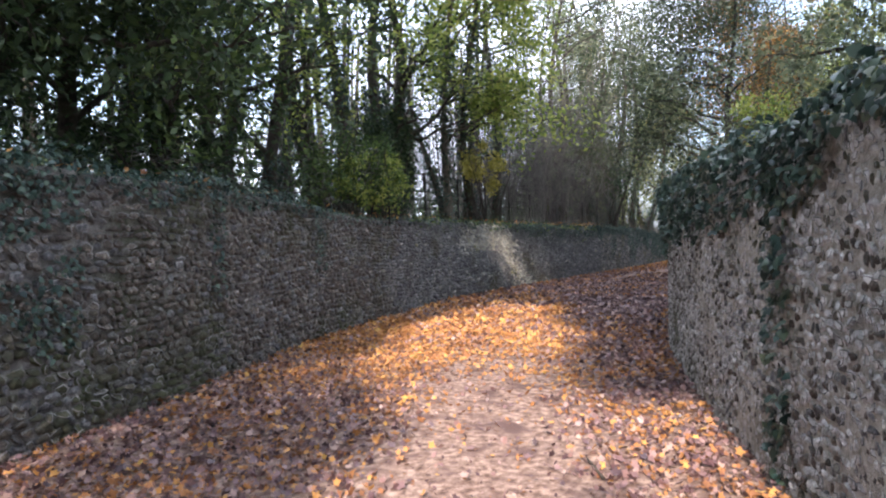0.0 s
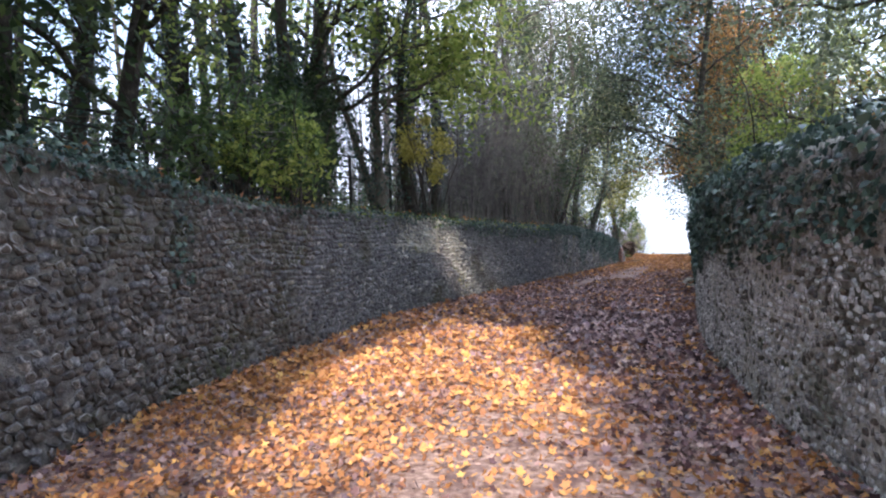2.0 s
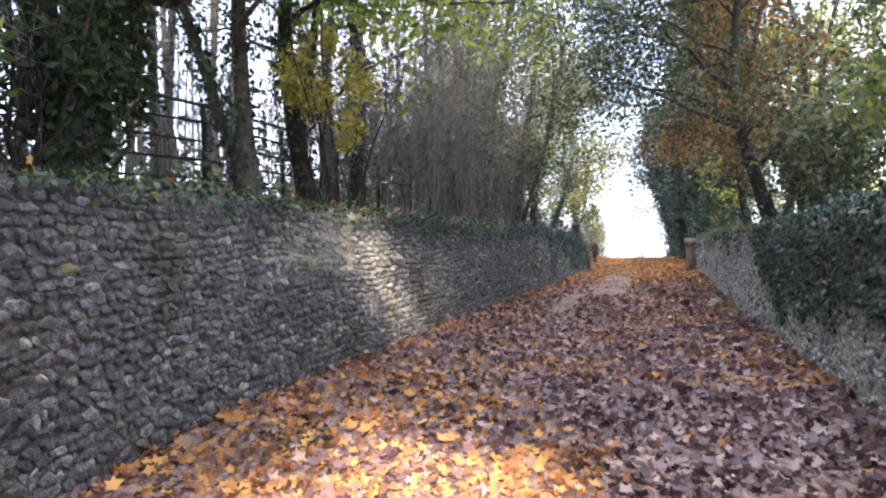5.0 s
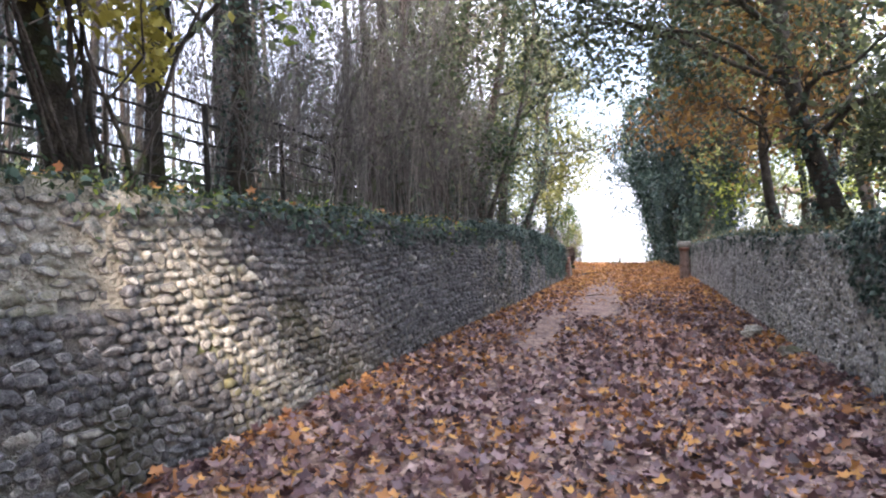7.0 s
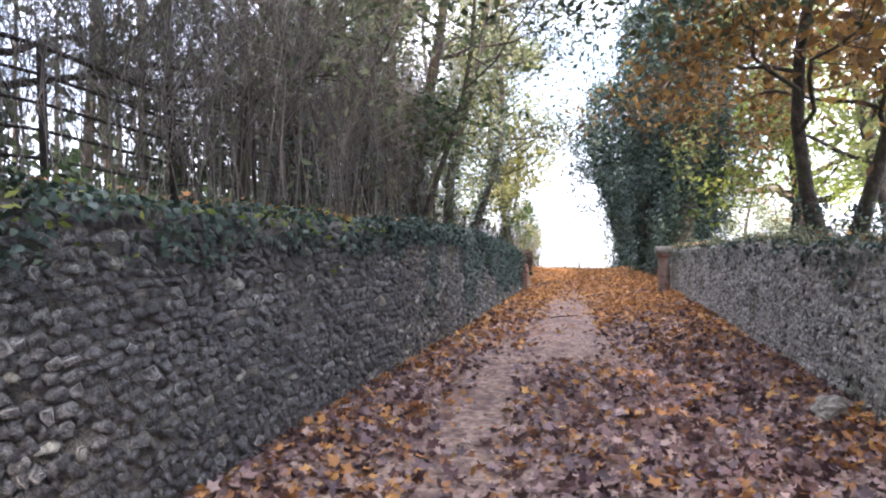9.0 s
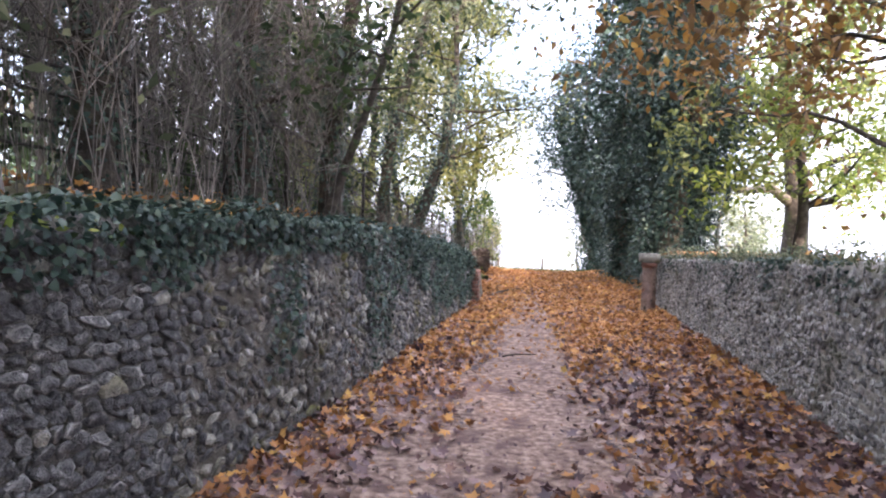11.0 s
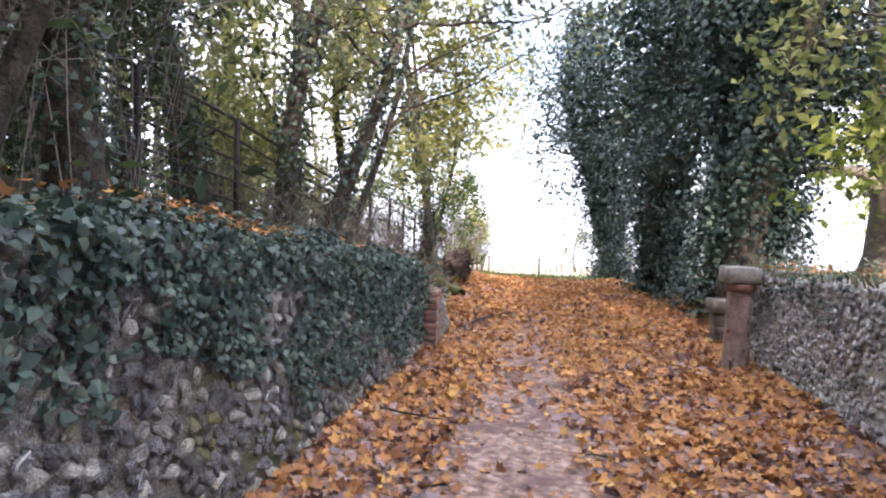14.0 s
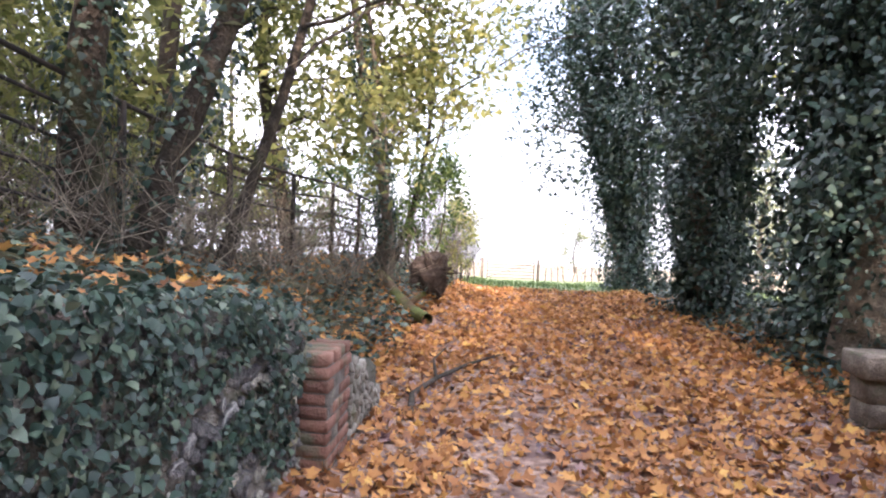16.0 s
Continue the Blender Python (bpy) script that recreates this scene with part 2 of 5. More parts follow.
def sticks(P, R, sides=3):
    """Tubes along the paths P (n, k, 3) with the radii R (n, k)."""
    P, R = np.asarray(P, float), np.asarray(R, float)
    n, k, _ = P.shape
    T = np.gradient(P, axis=1)
    T /= np.linalg.norm(T, axis=2, keepdims=True) + 1e-9
    ref = np.where(np.abs(T[..., 2:3]) > 0.85, [1.0, 0, 0], [0, 0, 1.0])
    U = np.cross(T, ref)
    U /= np.linalg.norm(U, axis=2, keepdims=True) + 1e-9
    W = np.cross(T, U)
    a = np.arange(sides) * 2 * np.pi / sides
    V = P[:, :, None] + R[:, :, None, None] * (U[:, :, None] * np.cos(a)[:, None] + W[:, :, None] * np.sin(a)[:, None])
    i = np.arange(n)[:, None, None] * k * sides
    j = np.arange(k - 1)[None, :, None] * sides
    s = np.arange(sides)[None, None, :]
    s2 = (s + 1) % sides
    F = np.stack([i + j + s, i + j + s2, i + j + sides + s2, i + j + sides + s], -1).reshape(-1, 4)
    return V.reshape(-1, 3), F


def scatter(template, pos, normal, size, spin=None):
    """Copies of a template (verts, triangles) at pos, its z along normal, turned by spin."""
    tv, tf = template
    n = len(pos)
    N = normal / (np.linalg.norm(normal, axis=1, keepdims=True) + 1e-9)
    ref = np.where(np.abs(N[:, 2:3]) > 0.9, [0, 1.0, 0], [0, 0, 1.0])
    X = np.cross(ref, N)
    X /= np.linalg.norm(X, axis=1, keepdims=True)
    Y = np.cross(N, X)
    spin = rng.uniform(0, 2 * np.pi, n) if spin is None else spin
    c, s = np.cos(spin)[:, None], np.sin(spin)[:, None]
    X, Y = X * c + Y * s, Y * c - X * s
    size = np.asarray(size, float)
    size = size[:, None] * np.ones(3) if size.ndim == 1 else size
    V = pos[:, None] + tv[None, :, 0:1] * X[:, None] * size[:, None, 0:1] + tv[None, :, 1:2] * Y[:, None] * size[:, None, 1:2] + tv[None, :, 2:3] * N[:, None] * size[:, None, 2:3]
    F = tf[None] + (np.arange(n) * len(tv))[:, None, None]
    return V.reshape(-1, 3), F.reshape(-1, 3)


def join(*parts):
    V, F, o = [], [], 0
    for v, f in parts:
        V.append(v)
        F.append(f + o)
        o += len(v)
    return np.concatenate(V), np.concatenate(F)


def star(radii, curl):
    """A lobed leaf: hollows at even corners, tips at odd ones."""
    k = len(radii)
    a = np.arange(k) * 2 * np.pi / k - np.pi / 2
    rr = np.array(radii)
    v = np.stack([rr * np.cos(a), rr * np.sin(a), np.where(np.arange(k) % 2 == 1, curl * rr, curl * 0.15)], 1)
    f = [(2 * i, 2 * i + 1, (2 * i + 2) % k) for i in range(k // 2)] + [(0, 2 * i, 2 * i + 2) for i in range(1, k // 2 - 1)]
    return v, np.array(f)


MAPLE = star([0.3, 0.8, 0.52, 1.0, 0.58, 1.05, 0.58, 1.0, 0.52, 0.8], 0.16)
IVYLEAF = star([0.5, 0.8, 0.62, 1.1, 0.62, 0.8], -0.2)
LEAF2 = (np.array([[0, -1, 0], [0.5, 0.0, 0.16], [0, 1, 0], [-0.5, 0.0, 0.16]]), np.array([[0, 1, 2], [0, 2, 3]]))
OVAL = (np.array([[0, -1, 0], [0.42, -0.2, 0.12], [0.3, 0.55, 0.1], [0, 1, 0], [-0.3, 0.55, 0.1], [-0.42, -0.2, 0.12]]), np.array([[0, 1, 5], [1, 2, 5], [2, 4, 5], [2, 3, 4]]))
BLADE = (np.array([[-0.06, 0, 0], [0.06, 0, 0], [0.05, 0.6, 0.1], [-0.04, 0.6, 0.1], [0.0, 1.0, 0.35]]), np.array([[0, 1, 2], [0, 2, 3], [3, 2, 4]]))


def curve(ys, xs):
    """A smooth line x(y) through the given places."""
    ys, xs = np.array(ys, float), np.array(xs, float)
    m = np.gradient(xs, ys)

    def at(y):
        y = np.asarray(y, float)
        i = np.clip(np.searchsorted(ys, y) - 1, 0, len(ys) - 2)
        h = ys[i + 1] - ys[i]
        u = np.clip((y - ys[i]) / h, 0, 1)
        return (2 * u**3 - 3 * u**2 + 1) * xs[i] + (u**3 - 2 * u**2 + u) * h * m[i] + (-2 * u**3 + 3 * u**2) * xs[i + 1] + (u**3 - u**2) * h * m[i + 1]

    return at


def wob(p, scale, seed=0.0):
    """Smooth noise of about -1 to 1 at many places."""
    p = np.asarray(p, float) * scale + seed
    a = np.sin(p[..., 0] * 1.7 + 2.1 * np.sin(p[..., 1] * 1.3 + seed)) + np.sin(p[..., 1] * 2.3 + 1.7 * np.sin(p[..., 2] * 1.9 + p[..., 0])) + np.sin(p[..., 2] * 2.1 + 1.3 * p[..., 0] - 0.7 * p[..., 1])
    return a / 3


# ---- plan ----
left_x = curve([-9, -6, -3, 0, 2, 4.2, 5.5, 7, 9, 11, 12.2, 13.5, 14.5, 17, 20, 23, 26, 29.5, 34, 42, 60], [-0.9, -1.9, -2.9, -3.95, -4.5, -5.1, -5.53, -5.88, -6.16, -6.42, -6.44, -6.30, -6.20, -6.02, -5.78, -5.50, -5.30, -5.02, -5.0, -5.1, -6.0])
right_x = curve([-9, -6, -2.5, -0.6, 0.6, 1.6, 2.4, 3.1, 3.7, 4.3, 5, 6, 7.1, 8.4, 9.6, 12, 15, 19, 22, 26, 30.4, 34, 42, 60], [5.0, 3.8, 2.2, 1.45, 0.95, 0.55, 0.28, 0.06, -0.16, -0.40, -0.65, -0.95, -1.27, -1.5, -1.67, -1.80, -1.84, -1.80, -1.68, -1.50, -1.43, -1.5, -1.6, -1.0])
lane_z = curve([-9, 0, 8, 14, 20, 26, 34, 39, 44, 57, 70, 900], [0.05, 0.05, 0.05, 0.03, -0.04, -0.10, -0.12, -0.13, -0.52, -1.72, -2.7, -62])
left_top = curve([-9, 2, 5.6, 7.5, 12, 14, 17, 20, 23, 26, 28, 29.9], [2.1, 2.08, 1.98, 1.82, 1.76, 1.66, 1.58, 1.50, 1.42, 1.22, 1.02, 0.72])
right_top = curve([-9, 3, 8, 10, 13, 17, 20, 23, 26, 30.4], [1.95, 1.95, 1.85, 1.75, 1.55, 1.34, 1.28, 1.24, 1.10, 0.90])
left_bank = curve([-9, 2, 5.6, 8, 14, 20, 24, 27, 29.5, 31, 36, 41, 60], [2.05, 2.02, 1.92, 1.74, 1.62, 1.46, 1.32, 1.05, 0.70, 0.45, 0.42, 0.0, -1.9])
right_bank = curve([-9, 8, 13, 17, 23, 28, 30.4, 33, 36, 41, 60], [1.85, 1.75, 1.40, 1.18, 1.06, 0.85, 0.62, 0.35, 0.15, -0.1, -1.9])
WALL_L_END, WALL_R_END, THICK = 29.4, 29.9, 0.42
FENCE_X = curve([6, 14, 22, 28, 30.7, 34, 38, 44], [-9.4, -8.45, -7.9, -7.3, -7.0, -6.75, -6.7, -6.6])


def ground_z(x, y):
    """Height of the ground anywhere."""
    x, y = np.asarray(x, float), np.asarray(y, float)
    yc = np.clip(y, -9, 60)
    xl, xr = left_x(yc), right_x(yc)
    lane = lane_z(np.clip(y, -9, 900))
    fade = np.clip((y - 52) / 15, 0, 1)
    dl, dr = xl - x, x - xr
    wl_ = np.where(yc < WALL_L_END, 0.02, np.clip((yc - WALL_L_END) * 0.5, 0.05, 1.2))
    wr_ = np.where(yc < WALL_R_END, 0.02, np.clip((yc - WALL_R_END) * 0.4, 0.05, 1.0))
    hl = left_bank(yc) + np.interp(yc, [20, 28, 31, 34, 38], [0.28, 0.6, 0.6, 0.3, 0.15]) * np.clip(dl / 2.5, 0, 1) - lane
    hr = right_bank(yc) - 0.25 * np.clip(dr / 6, 0, 1) - 0.05 * np.clip(dr - 6, 0, 40) * np.clip(1 - (y - 20) / 60, 0, 1) - lane
    z = lane + hl * np.clip((dl - 0.16) / wl_, 0, 1) * (1 - fade) + hr * np.clip((dr - 0.16) / wr_, 0, 1) * (1 - fade)
    edge = np.clip(1 - np.minimum(np.abs(dl), np.abs(dr)) / 0.5, 0, 1)
    z = z + 0.07 * edge * ((dl < 0.1) & (dr < 0.1))
    p = np.stack([x, y, 0 * x], -1)
    return z + 0.008 * wob(p, 1.1) + np.where((dl > 0.2) | (dr > 0.2), 0.05, 0.0) * wob(p, 2.7, 3.0) * (y < 60)


# ---- ground ----
def ground_sheet(name, y0, y1, step, cols, mat, label, kind=""):
    ys = np.concatenate([[-300, -120, -50, -25, -14], np.arange(y0, y1 + step / 2, step)])
    rows = []
    for y in ys:
        yc = min(max(y, -9), 60)
        xl, xr = float(left_x(yc)), float(right_x(yc))
        rows.append([cols(u, xl, xr) for u in range(cols(-1, 0, 0))])
    X = np.array(rows)
    Y = np.repeat(ys[:, None], X.shape[1], 1)
    Z = ground_z(X, Y)
    r, c = X.shape
    i = np.arange(r - 1)[:, None] * c + np.arange(c - 1)[None]
    F = np.stack([i, i + 1, i + c + 1, i + c], -1).reshape(-1, 4)
    return np.stack([X, Y, Z], -1).reshape(-1, 3), F


N_LANE, N_SIDE = 26, 16
SIDE = [0.14, 0.20, 0.5, 0.9, 1.4, 2.0, 2.7, 3.5, 4.5, 6, 8, 11, 16, 26, 60, 400]


def columns(u, xl, xr):
    if u < 0:
        return 2 * N_SIDE + N_LANE
    if u < N_SIDE:
        return xl - SIDE[N_SIDE - 1 - u]
    if u >= N_SIDE + N_LANE:
        return xr + SIDE[u - N_SIDE - N_LANE]
    return xl - 0.1 + (xr - xl + 0.2) * (u - N_SIDE) / (N_LANE - 1)


gv, gf = ground_sheet("g", -9, 62, 0.25, columns, None, "")
me = mesh_of("ground", gv, gf, M_SOIL, True)
me.materials.append(M_BANK)
me.materials.append(M_GRASS)
mid = gv[gf].mean(1)
yc = np.clip(mid[:, 1], -9, 60)
lane_part = (mid[:, 0] > left_x(yc) - 0.12) & (mid[:, 0] < right_x(yc) + 0.12)
idx = np.where(lane_part & (mid[:, 1] < 39.0), 0, np.where((mid[:, 1] > 38.5) | (mid[:, 0] > 9.5 + 1.5 * wob(mid, 0.5)), 2, 1)).astype(np.int32)
me.polygons.foreach_set("material_index", idx)
ground = tagged(new("ground", me), "leaf-strewn earth lane between banks, with a field beyond", "ground", "", "structure")
fv, ff = [], []
FX = [-900, -400, -200, -100, -60, -40, -20, -8, 0, 8, 20, 40, 60, 100, 200, 400, 900]
FY = [61.5, 70, 85, 110, 150, 220, 340, 520, 900]
for y in FY:
    for x in FX:
        fv.append((x, y, float(lane_z(y)) - 0.02))
for a in range(len(FY) - 1):
    for c in range(len(FX) - 1):
        k = a * len(FX) + c
        ff.append((k, k + 1, k + len(FX) + 1, k + len(FX)))
put("field", fv, ff, M_STUBBLE, None, "pale autumn grass field falling away beyond the lane", True, "structure", "field")

# ---- flint walls ----
FLINTS, RINDS = [], []
for n in range(6):
    k = 5 + n % 2
    a = np.arange(k) * 2 * np.pi / k + rng.uniform(0, 6.3) * (k == 5) + rng.uniform(-0.36, 0.36, k)
    sq = (np.abs(np.cos(a)) ** 6 + np.abs(np.sin(a)) ** 6) ** (-1 / 6) * rng.uniform(0.40, 0.58, k)
    o = np.stack([np.cos(a) * sq, np.sin(a) * sq, np.full(k, -0.6)], 1)
    tilt = rng.normal(0, 0.42, 2)
    q = o * np.array([rng.uniform(0.86, 0.97), rng.uniform(0.84, 0.96), 0])
    q[:, 2] = 0.55 + q[:, 0] * tilt[0] + q[:, 1] * tilt[1] + rng.uniform(-0.16, 0.16, k)
    v = np.concatenate([o, q, [[rng.uniform(-0.1, 0.1), rng.uniform(-0.1, 0.1), rng.uniform(0.42, 0.72)]]])
    f = [(i, (i + 1) % k, k + (i + 1) % k) for i in range(k)] + [(i, k + (i + 1) % k, k + i) for i in range(k)]
    rim = [0] * len(f)
    if n % 3 != 2:
        # a broken nodule keeps a pale chalky rind round its dark face
        v[k:2 * k, 2] -= 0.12
        mid = v[2 * k]
        inner = v[k:2 * k] + (mid - v[k:2 * k]) * rng.uniform(0.14, 0.3, k)[:, None]
        inner[:, 2] += 0.16
        v = np.concatenate([v[:2 * k], inner, [mid]])
        f += [(k + i, k + (i + 1) % k, 2 * k + (i + 1) % k) for i in range(k)] + [(k + i, 2 * k + (i + 1) % k, 2 * k + i) for i in range(k)]
        rim += [1] * (2 * k)
    e = len(v) - 1
    f += [(e - k + i, e - k + (i + 1) % k, e) for i in range(k)]
    rim += [0] * k
    FLINTS.append((v, np.array(f)))
    RINDS.append(np.array(rim, np.int32))


def wall_core(name, line, top, y0, y1, side, label, recess=None):
    """A swept wall with its face on the line; side: +1 when the back lies at larger x."""
    ys = np.arange(y0, y1 + 0.001, 0.12)
    xs = line(ys)
    d = np.gradient(xs, ys)
    n = np.stack([np.ones_like(d), -d], 1) / np.sqrt(1 + d * d)[:, None] * side
    zt = top(ys) + 0.025 * wob(np.stack([ys, ys, ys], 1), 2.0) + 0.012 * wob(np.stack([ys, ys, ys], 1), 9.0)
    zb = lane_z(ys) - 0.3
    hs = np.linspace(0, 1, 30)
    prof = []
    for h in hs:
        z = zb + (zt - 0.03 - zb) * h
        back = (0.012 * wob(np.stack([xs, ys, z], 1), 3.1) + 0.03 * h)[:, None]
        if recess is not None:
            back = back + recess(ys, z)[:, None]
        prof.append(np.concatenate([np.stack([xs, ys], 1) + n * back, z[:, None]], 1))
    for off, dz in ((0.10, 0.02), (THICK - 0.08, 0.02), (THICK, -0.04), (THICK, -1.2)):
        prof.append(np.concatenate([np.stack([xs, ys], 1) + n * off, (zt + dz)[:, None]], 1))
    P = np.stack(prof, 1)
    r, c, _ = P.shape
    i = np.arange(r - 1)[:, None] * c + np.arange(c - 1)[None]
    F = np.stack([i, i + c, i + c + 1, i + 1], -1).reshape(-1, 4)
    me = mesh_of(name, P.reshape(-1, 3), F, M_MORTAR, True)
    return tagged(new(name, me), label, "wall", "", "structure")


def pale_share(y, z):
    """How far the dark facing is lost and pale lime shows over the ledge; the streak that runs down from it puts
    sunlight into the colour too.
    """
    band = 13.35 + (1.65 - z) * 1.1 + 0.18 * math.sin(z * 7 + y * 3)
    sun_streak = max(0.0, 1 - abs(y - band) / (0.75 + 0.2 * math.sin(z * 5)))
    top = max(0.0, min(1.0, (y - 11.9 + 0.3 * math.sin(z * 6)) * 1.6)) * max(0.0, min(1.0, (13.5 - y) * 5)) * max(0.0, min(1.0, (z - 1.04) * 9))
    return max(1.15 * sun_streak, 0.85 * top)


def recess_left(ys, z):
    return 0.075 * ((ys > 11.7) & (ys < 13.4) & (z > 1.06)) + 0.035 * np.clip((ys - 13.4) * 8, 0, 1) * np.clip((20 - ys) / 4, 0, 1)


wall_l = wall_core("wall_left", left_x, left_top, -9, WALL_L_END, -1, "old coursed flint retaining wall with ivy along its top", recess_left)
M_MORTAR_R = material("grey_lime_mortar", [(0.2, (0.24, 0.222, 0.185)), (0.5, (0.43, 0.402, 0.345)), (0.85, (0.62, 0.59, 0.52))], 0.95, 26.0, 110, 1.0, 0.03, spots=[((0.12, 0.115, 0.085), 1.3, 0.58, 0.74)])
M_MORTAR_BROWN = material("brown_lime_mortar", [(0.2, (0.08, 0.072, 0.06)), (0.5, (0.18, 0.165, 0.142)), (0.85, (0.36, 0.335, 0.295))], 0.95, 9.0, 80, 1.0, 0.04, spots=[((0.10, 0.105, 0.05), 1.6, 0.54, 0.7), ((0.16, 0.10, 0.075), 2.3, 0.6, 0.72)])
wall_r = wall_core("wall_right", right_x, right_top, -9, WALL_R_END, 1, "curved old flint wall with pale mortar and ivy on top")
wall_r.data.materials[0] = M_MORTAR_R
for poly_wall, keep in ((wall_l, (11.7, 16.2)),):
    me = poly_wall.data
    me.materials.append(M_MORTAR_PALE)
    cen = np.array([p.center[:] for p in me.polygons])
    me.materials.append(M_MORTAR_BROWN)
    # Pale mortar for the lost facing and for the painted sun streak.
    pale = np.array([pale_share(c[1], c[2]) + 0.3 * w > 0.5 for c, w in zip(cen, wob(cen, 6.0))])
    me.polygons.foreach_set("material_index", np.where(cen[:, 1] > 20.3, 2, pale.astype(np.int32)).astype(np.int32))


def flints(line, top, y0, y1, side, course, width, proud, mat_of, skip, recess, loose):
    """Places for flints in courses: position, outward normal, sizes, kind of material."""
    pos, nor, siz, kind = [], [], [], []
    rowz = -0.25
    while rowz < 2.3:
        h = course * rng.uniform(0.85, 1.2)
        y = y0 + rng.uniform(0, 0.1)
        while y < y1:
            w = width * rng.choice([0.6, 0.8, 1.0, 1.25, 1.6]) * rng.uniform(0.85, 1.15)
            yy = y + w / 2
            wave = 0.03 * math.sin(yy * 1.1) + 0.02 * math.sin(yy * 2.9 + rowz * 3)
            z = rowz + h / 2 + wave + rng.normal(0, (0.3 if side < 0 and yy > 20.3 else loose) * h)
            y += w * 1.04
            if z > float(top(yy)) - 0.02 or z < float(lane_z(yy)) - 0.05 or skip(yy, z):
                continue
            e = 0.01
            d = (float(line(yy + e)) - float(line(yy - e))) / (2 * e)
            n = np.array([1, -d, 0]) / math.sqrt(1 + d * d) * side
            hh = np.clip((z + 0.3) / 2.2, 0, 1)
            p = np.array([float(line(yy)), yy, z]) + n * (0.03 * hh + float(recess(np.array([yy]), np.array([z]))[0]) - 0.004)
            pos.append(p)
            nor.append(-n + rng.normal(0, 0.2, 3))
            siz.append((w * rng.uniform(1.0, 1.22), h * rng.choice([0.9, 1.02, 1.1, 1.28]), proud * rng.uniform(0.6, 1.5)))
            if side < 0 and yy > 20.3:
                siz[-1] = tuple(v * k for v, k in zip(siz[-1], (0.78, 0.85, 0.75) if rng.random() < 0.7 else (1.1, 1.05, 0.75)))
            if side > 0:
                siz[-1] = tuple(v * k for v, k in zip(siz[-1], (0.97, 0.95, 1.0)))
            kind.append(mat_of(yy, z))
        rowz += h
    return np.array(pos), np.array(nor), np.array(siz), np.array(kind)


def lay(wall, data, mats, part_range, label):
    pos, nor, siz, kind = data
    order = rng.integers(0, 6, len(pos))
    near = (pos[:, 1] > part_range[0]) & (pos[:, 1] < part_range[1])
    chosen = np.flatnonzero(near)[:300]
    as_part = np.zeros(len(pos), bool)
    as_part[chosen] = True
    for k, mat in enumerate(mats):
        sets, rinds = [], []
        for v in range(6):
            s = (order == v) & (kind == k) & ~as_part
            if s.any():
                rinds.append(np.tile(RINDS[v], s.sum()))
                sets.append(scatter(FLINTS[v], pos[s], nor[s], siz[s], rng.normal(0, np.where(pos[s][:, 1] > 20.3, 0.6, 0.16))))
        if sets:
            V, F = join(*sets)
            me = put("flints", V, F, mat, wall, label, False, "stuff").data
            me.materials.append(M_RIND)
            me.polygons.foreach_set("material_index", np.concatenate(rinds))
    shared = {}
    for i in chosen:
        key = (order[i], kind[i])
        if key not in shared:
            me = shared[key] = mesh_of("flint", *FLINTS[key[0]], mats[key[1]])
            me.materials.append(M_RIND)
            me.polygons.foreach_set("material_index", RINDS[key[0]])
        ob = new("flint", shared[key])
        N = Vector(nor[i]).normalized()
        X = Vector((0, 0, 1)).cross(N).normalized()
        Y = N.cross(X)
        R = Matrix((X, Y, N)).transposed().to_4x4()
        ob.parent = wall
        ob.matrix_basis = Matrix.Translation(pos[i]) @ R @ Matrix.Rotation(rng.normal(0, 0.2), 4, "Z") @ Matrix.Diagonal((*siz[i], 1))


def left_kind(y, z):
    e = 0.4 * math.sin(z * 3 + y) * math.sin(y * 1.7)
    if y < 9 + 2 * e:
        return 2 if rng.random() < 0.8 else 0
    # Pale flints where facing is lost and along the painted sunlight.
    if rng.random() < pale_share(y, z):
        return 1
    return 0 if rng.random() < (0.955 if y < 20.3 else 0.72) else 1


no_recess = lambda y, z: 0.0 * y  # noqa: E731
data_l = flints(left_x, left_top, 0.6, WALL_L_END, -1, 0.061, 0.084, 0.023, left_kind, lambda y, z: rng.random() < (0.2 if 11.8 < y < 13.4 and z > 1.08 else 0.08 if 20.3 < y else 0.03), recess_left, 0.13)
data_near = flints(right_x, right_top, 0.0, 9.0, 1, 0.044, 0.050, 0.010, lambda y, z: 2 if rng.random() < 0.2 else 1 if rng.random() < 0.92 else 0, lambda y, z: rng.random() < 0.03, no_recess, 0.25)
data_far = flints(right_x, right_top, 9.0, WALL_R_END, 1, 0.050, 0.060, 0.012, lambda y, z: 0 if rng.random() < 0.15 else 1, lambda y, z: rng.random() < 0.16, no_recess, 0.2)
data_near[2][:, :2] *= 0.9
data_r = tuple(np.concatenate(both) for both in zip(data_near, data_far))


